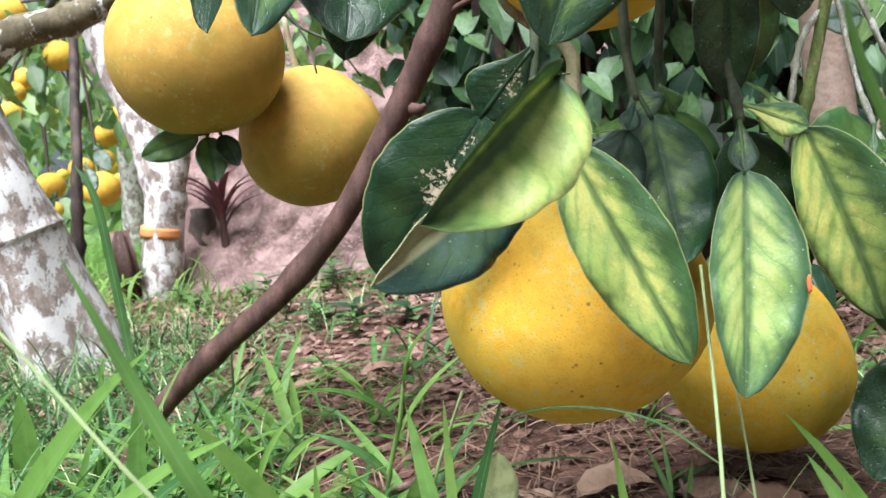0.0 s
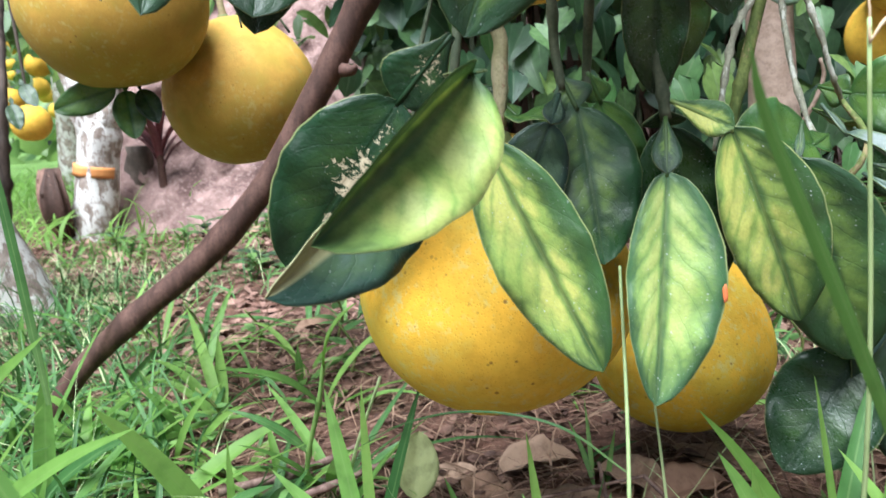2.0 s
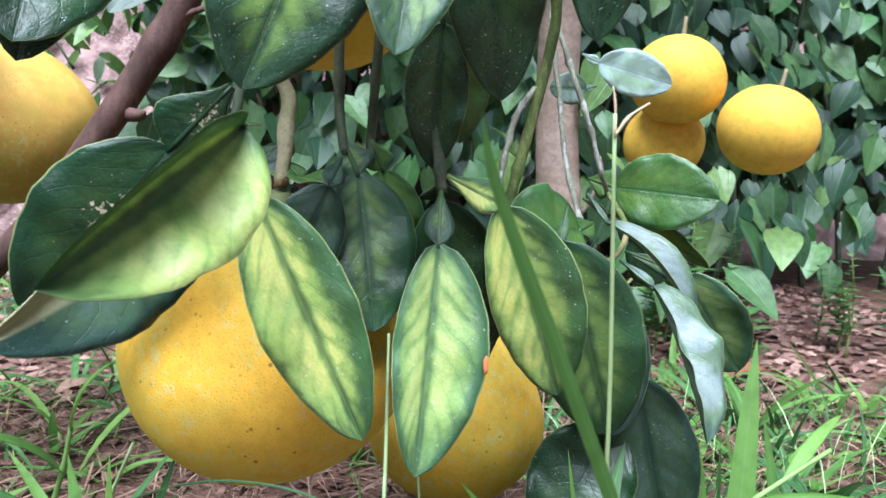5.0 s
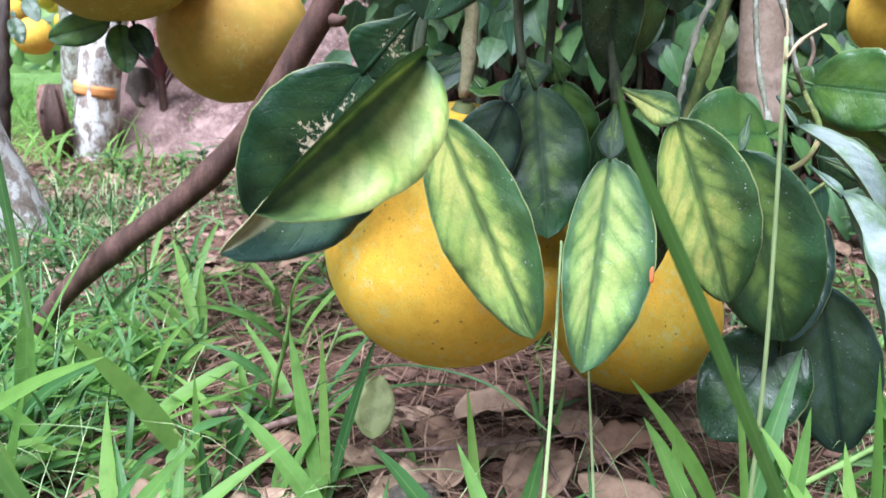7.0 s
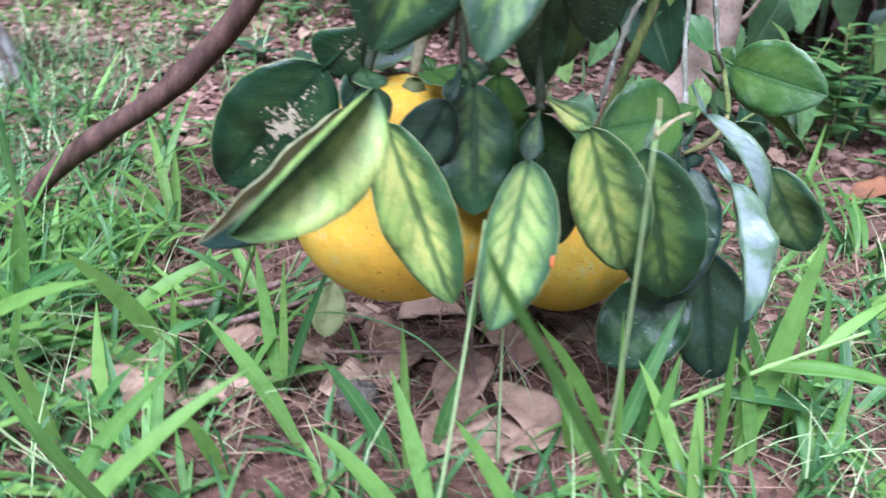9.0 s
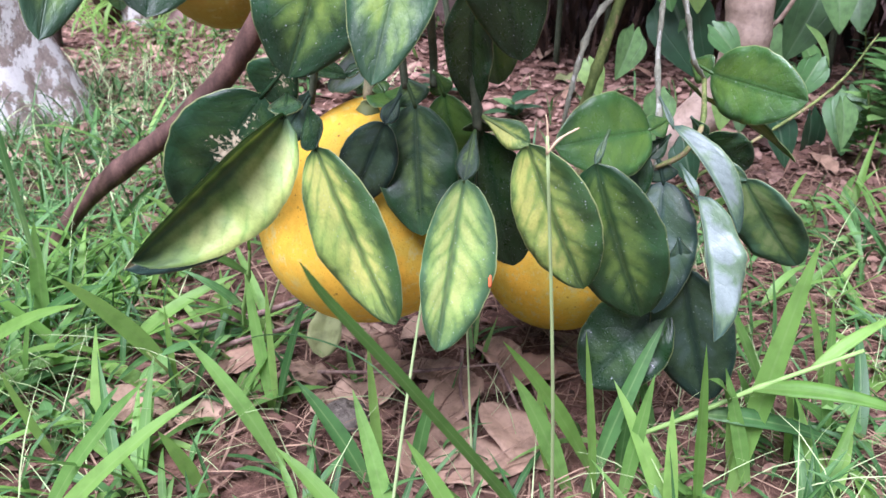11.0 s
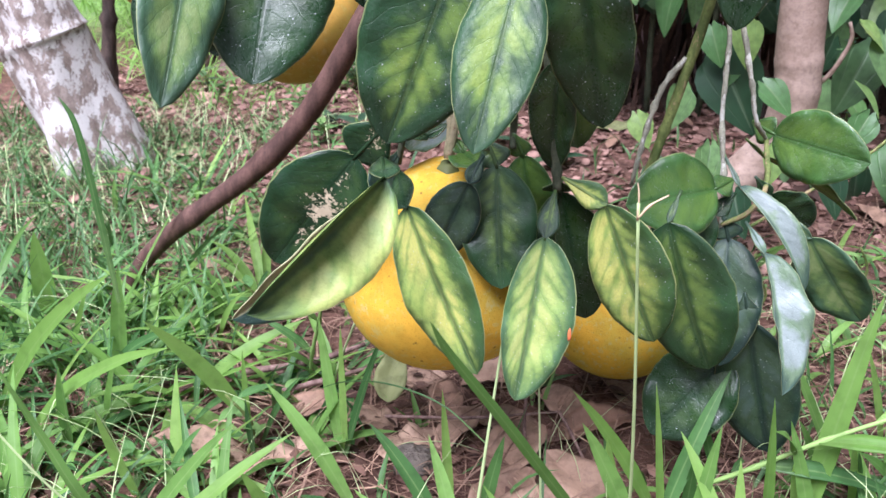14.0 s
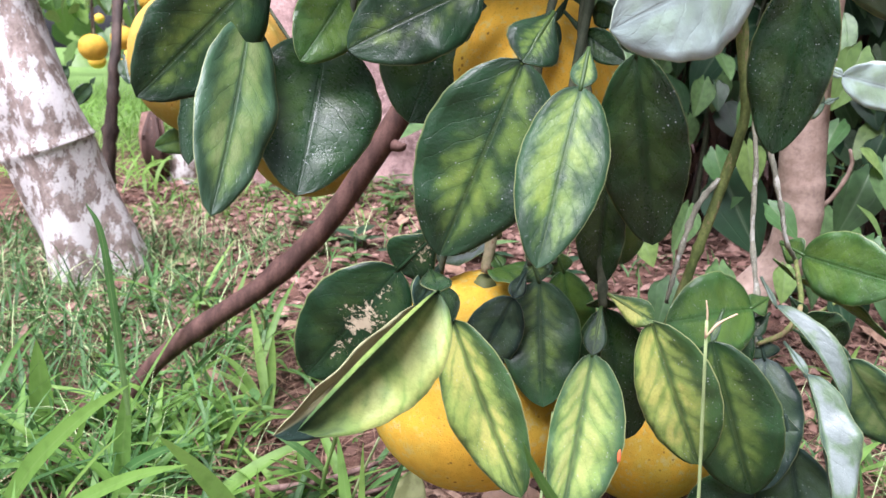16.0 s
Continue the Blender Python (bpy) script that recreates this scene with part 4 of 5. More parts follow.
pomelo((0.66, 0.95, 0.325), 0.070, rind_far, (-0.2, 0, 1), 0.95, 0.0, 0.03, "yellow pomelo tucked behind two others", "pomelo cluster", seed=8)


# ---------- foliage ----------
def simple_leaf(base, d, n, L, W, nv=5):
    """A light leaf of 2 x nv quads for crowns and hedges."""
    a = d.normalized()
    s = a.cross(n).normalized()
    n = s.cross(a)
    V, U = [], []
    for i in range(nv + 1):
        v = i / nv
        half = 0.5 * W * (math.sin(math.pi * min(0.985, max(0.02, v)) ** 0.75) ** 0.75)
        c = base + a * (L * v) - n * (0.16 * L * v * v)
        V += [c - s * half + n * 0.22 * half, c, c + s * half + n * 0.22 * half]
        U += [(0, v), (0.5, v), (1, v)]
    F = []
    for i in range(nv):
        k = 3 * i
        F += [(k, k + 1, k + 4, k + 3), (k + 1, k + 2, k + 5, k + 4)]
    return V, F, U


def leaf_mass(name, places, size, material, parent, droop=0.5, ratio=0.55, spread=0.4, nv=4, facing=(0, -1, 0.6)):
    V, F, U = [], [], []
    for p in places:
        d = Vector((rng.uniform(-1, 1), rng.uniform(-1, 0.6), rng.uniform(-1, 0.6) - droop))
        n = Vector(facing) + Vector((rng.uniform(-1, 1), rng.uniform(-1, 1), rng.uniform(-1, 1))) * spread
        L = size * rng.uniform(0.65, 1.25)
        v, f, u = simple_leaf(Vector(p), d, n, L, L * ratio * rng.uniform(0.8, 1.15), nv)
        k = len(V)
        V += v
        U += u
        F += [tuple(k + i for i in q) for q in f]
    return tagged(link(name, V, F, material, parent, "", U), kind="stuff")


def cloud(center, radii, n, hollow=0.35, lumps=1.7):
    """Places on and in an uneven ball, with gaps."""
    out = []
    c, r = Vector(center), Vector(radii)
    while len(out) < n:
        q = Vector((rng.gauss(0, 1), rng.gauss(0, 1), rng.gauss(0, 1))).normalized() * rng.uniform(hollow, 1) ** 0.5
        p = c + Vector((q.x * r.x, q.y * r.y, q.z * r.z))
        if noise.noise(p * lumps / max(radii) * 2.0) > -0.12:
            out.append(p)
    return out


# ---------- other trunks ----------
def whitewashed_tree():
    t = thing("whitewashed_tree", (-0.82, 0.85, 0), "orchard tree with a flaking whitewashed trunk", "tree")
    tube("trunk", t, [(-0.775, 0.87, -0.06), (-0.79, 0.855, 0.03), (-0.805, 0.84, 0.12), (-0.82, 0.825, 0.2), (-0.828, 0.82, 0.23), (-0.85, 0.81, 0.33), (-0.88, 0.8, 0.46), (-0.9, 0.8, 0.56), (-0.98, 0.82, 0.75), (-1.08, 0.85, 1.0)],
         [0.090, 0.080, 0.075, 0.072, 0.072, 0.066, 0.064, 0.066, 0.05, 0.04], bark_lime, "flaking whitewashed trunk", 22, 8, 0.13, (0.425,), 0.07)
    tube("branch", t, [(-0.88, 0.8, 0.47), (-0.78, 0.81, 0.53), (-0.69, 0.83, 0.55), (-0.62, 0.85, 0.578), (-0.54, 0.88, 0.63), (-0.45, 0.9, 0.72)], [0.034, 0.026, 0.022, 0.021, 0.019, 0.016], bark_limb, "", 14, 6, 0.1, (0.4,))
    return t


whitewashed_tree()


def banded_tree():
    t = thing("banded_tree", (-1.11, 1.9, 0), "lichen-pale tree trunk tied with an orange band", "tree")
    tube("trunk", t, [(-1.115, 1.9, -0.05), (-1.11, 1.9, 0.0), (-1.085, 1.9, 0.12), (-1.065, 1.9, 0.22), (-1.055, 1.9, 0.3), (-1.09, 1.9, 0.45), (-1.15, 1.92, 0.62), (-1.25, 1.95, 0.9)],
         [0.075, 0.066, 0.06, 0.058, 0.06, 0.045, 0.042, 0.036], bark_lime, "pale flaking trunk", 16, 6, 0.12)
    tube("branch", t, [(-1.06, 1.9, 0.27), (-1.0, 1.88, 0.36), (-0.97, 1.87, 0.47), (-0.95, 1.9, 0.65)], [0.04, 0.036, 0.03, 0.025], bark_lime, "", 12, 6, 0.1)
    tube("band", t, [(-1.082, 1.9, 0.168), (-1.076, 1.9, 0.198)], [0.062, 0.062], band_orange, "orange tape band", 20, 3, 0.02)
    return t


banded_tree()


def dark_tree():
    t = thing("young_tree", (-1.1, 1.45, 0), "young orchard tree with a thin dark trunk", "tree")
    tube("trunk", t, [(-1.12, 1.45, -0.05), (-1.1, 1.45, 0.1), (-1.085, 1.45, 0.2), (-1.075, 1.46, 0.3), (-1.08, 1.5, 0.42), (-1.16, 1.7, 0.7), (-1.3, 2.0, 0.95)], [0.022, 0.018, 0.015, 0.0135, 0.0125, 0.012, 0.011], bark_dark, "", 12, 6, 0.2, (0.3, 0.45, 0.55), 0.3)
    tube("limb", t, [(-1.28, 1.97, 0.93), (-1.55, 2.35, 1.02), (-1.95, 2.9, 1.06), (-2.5, 3.7, 1.12)], [0.014, 0.013, 0.011, 0.008], bark_dark, "", 8, 5)
    leaf_mass("crown", cloud((-1.75, 2.6, 0.85), (0.7, 0.8, 0.36), 340, 0.1), 0.1, orchard_leaf, t, 0.6, 0.5, 0.9)
    for p in ((-1.02, 1.42, 0.36), (-1.1, 1.4, 0.3), (-1.0, 1.44, 0.4), (-1.17, 1.42, 0.34)):
        dd = Vector((rng.uniform(-1, 1), -0.4, rng.uniform(-0.9, -0.1))).normalized() * 0.07
        leaf(t, p, tuple(Vector(p) + dd), 0.04, leaf_dark, wing=0.3)
    return t


young = dark_tree()
for p, r in (((-1.351, 2.100, 0.336), 0.060), ((-1.759, 2.500, 0.385), 0.054), ((-1.518, 2.300, 0.420), 0.044), ((-1.535, 2.300, 0.811), 0.055), ((-1.665, 2.800, 0.579), 0.052), ((-1.946, 3.100, 0.702), 0.048), ((-1.636, 2.200, 0.948), 0.060), ((-1.978, 2.800, 0.846), 0.047), ((-1.973, 2.700, 0.778), 0.046), ((-1.934, 2.600, 0.687), 0.045), ((-2.415, 3.600, 0.318), 0.045)):
    pomelo(p, r, rind_far, (0.1, 0, 1), 0.95, 0, 0.02, "yellow pomelo hanging in the orchard beyond", "orchard pomelos", 28, 11)
    hook = (-1.3 - 0.71 * (p[1] - 2.0), p[1], 0.96 + 0.1 * (p[1] - 2.0))
    tube("twig", young, [(p[0], p[1], p[2] + 0.8 * r), (0.8 * p[0] + 0.2 * hook[0], p[1], 0.55 * p[2] + 0.45 * hook[2] + 0.02), hook], [0.004, 0.005, 0.007], bark_dull, "", 6, 5)


def cordyline():
    t = thing("cordyline_plant", (-0.95, 2.05, 0), "cordyline plant with dark red strap leaves", "plant")
    tube("stem", t, [(-0.955, 2.05, -0.03), (-0.95, 2.05, 0.1), (-0.945, 2.05, 0.24)], [0.016, 0.013, 0.01], bark_branch, "", 8, 4)
    for i in range(13):
        a = 2.4 * i
        L = 0.17 + 0.06 * rng.random()
        d = Vector((math.cos(a), 0.6 * math.sin(a), 0.75 + 0.5 * rng.random())).normalized()
        b = Vector((-0.947, 2.05, 0.15 + 0.008 * i))
        v, f, u = sheet(b, b + d * L, 0.026, Vector((-d.x, -d.y, 1.2)), lambda s: math.sin(math.pi * max(0.03, min(0.985, s)) ** 0.7) ** 0.6, 0.3, 0.1, -0.2, 2, 8, 0.1, 0.0008, i)
        link("leaf", v, f, cordyline_leaf, t, "", u, b)
    return t


cordyline()


def dry_frond(at, h, lean, w):
    t = thing("dry_frond", at, "brown dried frond hanging by the trunk", "plant litter")
    for i in range(5):
        a = i * 1.3
        b = Vector(at) + Vector((0.02 * math.cos(a), 0.02 * math.sin(a), h))
        e = Vector(at) + Vector((lean * (0.5 + 0.2 * i) + 0.02 * math.cos(a * 2), 0.03 * math.sin(a), -0.01))
        v, f, u = sheet(b, e, w, (0.2, -1, 0.2), lambda s: 0.35 + 0.65 * math.sin(math.pi * min(0.97, max(0.03, s))), 0.5, 0.2, 0, 4, 10, 0.6, 0.001, i + 3)
        link("leaf", v, f, dry_litter, t, "", u, b)
    return t


dry_frond((-1.19, 1.86, 0.0), 0.2, 0.03, 0.06)


def stump():
    t = thing("tree_stump", (-1.03, 2.1, 0), "weathered grey stump at the foot of the bank", "stump")
    tube("wood", t, [(-1.04, 2.1, -0.05), (-1.035, 2.1, 0.1), (-1.03, 2.1, 0.24)], [0.05, 0.042, 0.038], bark_dull, "", 10, 5, 0.25)
    return t


stump()


# the crown of the tree
leaf_mass("crown", [p for p in cloud((0.35, 0.75, 1.15), (0.75, 0.65, 0.45), 300)], 0.11, orchard_leaf, tree, 0.5, 0.5, 0.9)


# leaves on the overhead limbs, added out of view to shade the upper fruit
leaf_mass("crown", [(rng.uniform(-0.2, 0.12), rng.uniform(-0.09, 0.09), rng.uniform(0.53, 0.62)) for k in range(60)], 0.09, orchard_leaf, tree, 0.2, 0.5, 0.6, 5, (0, -0.3, 1))


# ---------- vine hedge ----------
hedge = thing("vine_hedge", (0.7, 1.35, 0), "dense dark hedge of heart-shaped vine leaves", "hedge")


def heart_leaf_mesh(name, W, L):
    V, F, U = [], [], []
    nv, nu = 10, 8
    for i in range(nv + 1):
        v = i / nv
        half = 0.5 * W * (math.sin(math.pi * min(0.99, max(0.015, v)) ** 0.55) ** 0.8)
        for j in range(nu + 1):
            u = 2 * j / nu - 1
            back = 0.55 * L * max(0, 1 - v * 3.5) ** 1.5 * abs(u) * (1.05 - abs(u))
            V.append((half * u, L * v - back, 0.20 * half * abs(u) - 0.22 * L * v * v))
            U.append((j / nu, v))
    r = nu + 1
    for i in range(nv):
        for j in range(nu):
            F.append((i * r + j, i * r + j + 1, (i + 1) * r + j + 1, (i + 1) * r + j))
    me = bpy.data.meshes.new(name)
    me.from_pydata(V, [], F)
    lay = me.uv_layers.new(name="UVMap")
    idx = np.empty(len(me.loops), dtype=np.int32)
    me.loops.foreach_get("vertex_index", idx)
    lay.data.foreach_set("uv", np.asarray(U, dtype=np.float32)[idx].ravel())
    me.polygons.foreach_set("use_smooth", [True] * len(me.polygons))
    return me


heart = heart_leaf_mesh("leaf", 0.078, 0.105)
heart.materials.append(vine_leaf)
heart_young = heart_leaf_mesh("leaf", 0.07, 0.095)
heart_young.materials.append(vine_leaf_young)


def hang_leaf(mesh, p, parent, k=1.0, yaw=None, pitch=None):
    ob = new("leaf", mesh)
    ob.parent = parent
    ob.matrix_parent_inverse = Matrix.Translation(-Vector(parent.location))
    yaw = rng.uniform(-55, 55) if yaw is None else yaw
    pitch = rng.uniform(5, 60) if pitch is None else pitch
    # the leaf's blade hangs down with its face to the front
    ob.matrix_basis = Matrix.Translation(p) @ Euler((0, 0, radians(yaw))).to_matrix().to_4x4() @ Euler((radians(-90 + pitch), radians(rng.uniform(-30, 30)), radians(180))).to_matrix().to_4x4() @ Matrix.Diagonal((k, k, k, 1))
    return ob


def hedge_front(x):
    return 1.12 + 0.14 * noise.noise(Vector((x * 1.7, 0.4, 0.0))) + 0.12 * max(0, x - 0.7)


clump = thing("vine_clump", (0.2, 1.2, 0), "clump of ribbed green vine leaves behind the trunk", "hedge")
for owner, x0, x1, y0, z0, z1, count in ((clump, -0.12, 0.7, 0.0, 0.27, 0.85, 230), (clump, 0.40, 0.72, -0.33, 0.03, 0.22, 12), (hedge, 0.6, 1.7, -0.05, 0.14, 0.85, 210), (hedge, 0.66, 1.1, -0.28, 0.04, 0.3, 26)):
    for i in range(count):
        x = rng.uniform(x0, x1)
        z = rng.uniform(z0, z1)
        y = hedge_front(x) + y0 + rng.uniform(-0.1, 0.25) + 0.06 * z + (0.15 if x < 0.0 else 0)
        young_one = rng.random() < (0.25 if z0 < 0.1 else 0.16)
        size = rng.uniform(0.5, 1.0)
        if 0.55 < x < 0.92 and y < 1.02 and z > 0.25:       # the fruit cluster hangs clear
            continue
        hang_leaf(heart_young if young_one else heart, (x, y, z), owner, size)
foot = thing("ground_vine", (0.3, 0.5, 0), "low vine with heart-shaped leaves round the trunk's foot", "plant")
tube("stem", foot, [(0.16, 0.62, -0.005), (0.24, 0.49, 0.03), (0.33, 0.47, 0.1), (0.42, 0.5, 0.16), (0.5, 0.62, 0.2)], [0.002, 0.0022, 0.002, 0.0016, 0.001], twig_green, "", 6, 5)
for x, y, z, k, yaw, young_one in ((0.19, 0.56, 0.11, 0.8, -15, 0), (0.235, 0.50, 0.15, 0.75, 20, 0), (0.265, 0.48, 0.10, 0.7, -30, 0), (0.30, 0.47, 0.16, 0.6, 10, 1), (0.36, 0.48, 0.13, 0.75, 30, 0), (0.40, 0.50, 0.19, 0.7, -10, 1), (0.21, 0.60, 0.20, 0.8, 25, 0), (0.27, 0.62, 0.24, 0.8, -20, 1), (0.42, 0.56, 0.27, 0.8, 12, 0), (0.44, 0.52, 0.14, 0.7, 35, 0), (0.16, 0.66, 0.15, 0.7, 0, 1)):
    hang_leaf(heart_young if young_one else heart, (x, y, z), foot, 0.72 * k, yaw, 25)
# paler leaves between the green stem and the trunk, and past the trunk
for x, y, z, k, yaw, pitch, young_one in ((0.236, 0.60, 0.273, 0.52, -10, 20, 1), (0.269, 0.58, 0.283, 0.60, 20, 15, 1), (0.289, 0.52, 0.22, 0.50, 30, 45, 1), (0.253, 0.62, 0.239, 1.05, -12, 15, 0),
                                          (0.392, 0.55, 0.283, 0.45, 70, 50, 1), (0.376, 0.55, 0.396, 0.75, 8, 20, 1), (0.395, 0.54, 0.217, 0.5, 60, 50, 1), (0.42, 0.60, 0.25, 0.8, -5, 20, 0), (0.565, 0.87, 0.07, 0.8, 12, 20, 0)):
    hang_leaf(heart_young if young_one else heart, (x, y, z), foot, k, yaw, pitch)
deep = []
while len(deep) < 4200:
    x, z = rng.uniform(-0.3, 2.4), rng.uniform(0.22, 1.5)
    y = hedge_front(x) + rng.uniform(0.2, 0.8) + (0.2 if x < 0.05 else 0)
    if noise.noise(Vector((x * 2.5, y * 2.5, z * 2.5))) > -0.3:
        deep.append((x, y, z))
leaf_mass("leaf_mass", deep, 0.1, vine_leaf, hedge, 0.6, 0.75, 0.6)
for i in range(16):
    x = -0.1 + 0.11 * i
    y = hedge_front(x) + 0.25
    tube("stem", hedge, [(x, y, -0.03), (x + rng.uniform(-0.05, 0.05), y, 0.3), (x + rng.uniform(-0.12, 0.12), y + 0.05, 0.7), (x + rng.uniform(-0.15, 0.15), y, 1.1)], [0.008, 0.006, 0.005, 0.003], twig_dark, "", 6, 4)

# dead stems and hanging dead leaves; their near-black brown paints in the hedge's shade
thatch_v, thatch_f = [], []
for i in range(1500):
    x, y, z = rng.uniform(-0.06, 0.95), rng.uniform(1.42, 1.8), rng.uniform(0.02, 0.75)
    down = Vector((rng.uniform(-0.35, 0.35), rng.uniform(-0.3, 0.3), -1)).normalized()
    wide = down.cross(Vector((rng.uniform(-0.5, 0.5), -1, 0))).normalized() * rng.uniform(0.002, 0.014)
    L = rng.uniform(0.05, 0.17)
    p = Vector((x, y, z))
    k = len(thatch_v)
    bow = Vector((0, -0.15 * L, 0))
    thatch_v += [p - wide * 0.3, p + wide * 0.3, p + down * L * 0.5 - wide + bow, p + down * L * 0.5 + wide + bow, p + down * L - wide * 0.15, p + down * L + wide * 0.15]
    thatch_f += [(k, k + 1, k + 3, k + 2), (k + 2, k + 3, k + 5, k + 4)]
tagged(link("dead_thatch", thatch_v, thatch_f, thatch_shaded, hedge), "dead stems and leaves with the hedge's shade in their brown", kind="stuff")

# shrub in front of the bank, over the bare branch
shrub = thing("bank_shrub", (-0.45, 2.0, 0.0), "small-leaved shrub growing in front of the bank", "shrub")
leaf_mass("leaf_mass", [p for p in cloud((-0.25, 1.75, 0.72), (0.55, 0.3, 0.30), 420, 0.2) if p.z > 0.3], 0.075, orchard_leaf, shrub, 0.5, 0.4, 0.7)
tube("stem", shrub, [(-0.3, 1.9, -0.02), (-0.28, 1.85, 0.4), (-0.25, 1.8, 0.75)], [0.012, 0.009, 0.005], bark_dull, "", 8, 4)


# ---------- orchard beyond ----------
def orchard_tree(x, y, h, r, n, fruits):
    t = thing("orchard_tree", (x, y, 0), "orchard pomelo tree hung with yellow fruit", "tree", "orchard trees")
    tube("trunk", t, [(x, y, -0.05), (x + 0.03, y, 0.35 * h), (x - 0.03, y, 0.6 * h), (x, y, 0.85 * h)], [0.07, 0.06, 0.05, 0.03], bark_lime, "", 10, 4, 0.12)
    for k in range(4):
        a = 1.57 * k + x
        tube("limb", t, [(x, y, 0.4 * h), (x + 0.35 * r * math.cos(a), y + 0.35 * r * math.sin(a), 0.6 * h), (x + 0.8 * r * math.cos(a), y + 0.8 * r * math.sin(a), 0.75 * h)], [0.035, 0.025, 0.01], bark_dull, "", 8, 4)
    leaf_mass("crown", [p for p in cloud((x, y, 0.72 * h), (r, r, 0.42 * h), n, 0.3)], 0.15, orchard_leaf, t, 0.5, 0.5, 0.9)
    for k in range(fruits):
        a = rng.uniform(3.3, 6.1)
        p = (x + 0.85 * r * math.cos(a), y + 0.85 * r * math.sin(a), h * rng.uniform(0.18, 0.6))
        pomelo(p, rng.uniform(0.065, 0.08), rind_far, (0, 0, 1), 0.95, 0, 0.05, "yellow pomelo on an orchard tree", "orchard pomelos", 20, k)
    return t


orchard_tree(-2.3, 4.2, 2.1, 1.1, 560, 9)
orchard_tree(-3.9, 5.2, 2.4, 1.3, 560, 9)
orchard_tree(-2.6, 7.4, 2.6, 1.5, 560, 8)
orchard_tree(-5.6, 7.0, 2.6, 1.5, 560, 6)
orchard_tree(-4.3, 10.0, 2.8, 1.8, 560, 6)
orchard_tree(-1.6, 10.5, 2.8, 1.8, 700, 4)
orchard_tree(-7.5, 10.5, 3.0, 2.0, 700, 3)
orchard_tree(2.2, 3.9, 2.6, 1.2, 700, 0)
orchard_tree(4.0, 4.6, 2.8, 1.5, 700, 0)

far = thing("far_trees", (0, 16, 0), "distant belt of orchard trees", "trees", "", "stuff")
leaf_mass("crown", [(rng.uniform(-22, 18), rng.uniform(15, 20), abs(rng.gauss(0, 2.2))) for k in range(1300)], 0.7, orchard_leaf, far, 0.3, 0.6, 0.9)


# ---------- grass ----------
def blade_data(base, heading, L, W, rise, droop, nv=7, twist=0.0, keel=0.35):
    """An arching grass blade."""
    h = Vector((math.cos(heading), math.sin(heading), 0))
    s0 = Vector((-h.y, h.x, 0))
    V, U = [], []
    p = Vector(base)
    ang = rise
    for i in range(nv + 1):
        v = i / nv
        d = h * math.cos(ang) + Vector((0, 0, 1)) * math.sin(ang)
        n = -h * math.sin(ang) + Vector((0, 0, 1)) * math.cos(ang)
        tw = twist * v
        s = s0 * math.cos(tw) + n * math.sin(tw)
        nn = n * math.cos(tw) - s0 * math.sin(tw)
        half = 0.5 * W * min(1.0, 0.4 + 1.7 * v) * (1 - v ** 2.3)
        V += [p - s * half + nn * half * keel, p.copy(), p + s * half + nn * half * keel]
        U += [(0, v), (0.5, v), (1, v)]
        p += d * (L / nv)
        ang -= droop / nv
    F = []
    for i in range(nv):
        k = 3 * i
        F += [(k, k + 1, k + 4, k + 3), (k + 1, k + 2, k + 5, k + 4)]
    return V, F, U


def grass_want(x, y):
    """How thick the grass stands: thick in front and to the side, thin in the litter under the fruit."""
    w = 0.25 + 0.5 * noise.noise(Vector((x * 2.2, y * 2.2, 3.3)))
    if y < 0.1:
        w += 0.45
    if x < -0.2:
        w += 0.5 - 0.35 * max(0, min(1, (y - 0.5) / 0.5)) * (1 if x > -0.75 else 0)
    if x > 0.22 and y < 0.35:
        w += 0.35
    if -0.12 < x < 0.26 and -0.02 < y < 0.5:
        w -= 0.55
    if y > 0.45 and x > -0.5:
        w -= 0.25
    if -0.3 < x < -0.1 and 0.08 < y < 0.28:
        w -= 0.3
    if -0.42 < x < 0.1 and 0.28 < y < 1.1:      # bare red soil behind the branch
        w -= 0.32 * min(1, (x + 0.42) / 0.12)
    return w


def fine_grass(name, n, x0, x1, y0, y1, L0, L1, W, material, label, pow_=1.0):
    V, F, U = [], [], []
    made = 0
    tries = 0
    while made < n and tries < n * 12:
        tries += 1
        x, y = rng.uniform(x0, x1), y0 + (y1 - y0) * rng.random() ** pow_
        if rng.random() > grass_want(x, y):
            continue
        v, f, u = blade_data((x, y, ground_height(x, y) - 0.003), rng.uniform(0, 6.28), rng.uniform(L0, L1), W * rng.uniform(0.6, 1.3), rng.uniform(0.5, 1.5), rng.uniform(0.3, 1.9), 5, rng.uniform(-1, 1))
        k = len(V)
        V += v
        U += u
        F += [tuple(k + i for i in q) for q in f]
        made += 1
    g = link(name, V, F, material, None, "", U)
    return tagged(g, label, "grass", "", "stuff")


fine_grass("grass", 2500, -0.9, 0.9, -0.1, 1.1, 0.03, 0.09, 0.005, grass_deep, "short green grass blades among leaf litter")
fine_grass("grass", 1900, -1.3, -0.25, 0.1, 1.15, 0.05, 0.15, 0.003, grass_deep, "thin dark green grass round the whitewashed trunk")
fine_grass("grass", 420, -1.0, 0.1, 1.3, 2.0, 0.03, 0.09, 0.006, grass_green, "sparse short grass at the foot of the bank")
fine_grass("grass", 5000, -6.0, -0.9, 1.6, 7.0, 0.08, 0.22, 0.012, grass_bright, "bright orchard grass in the distance", 1.3)


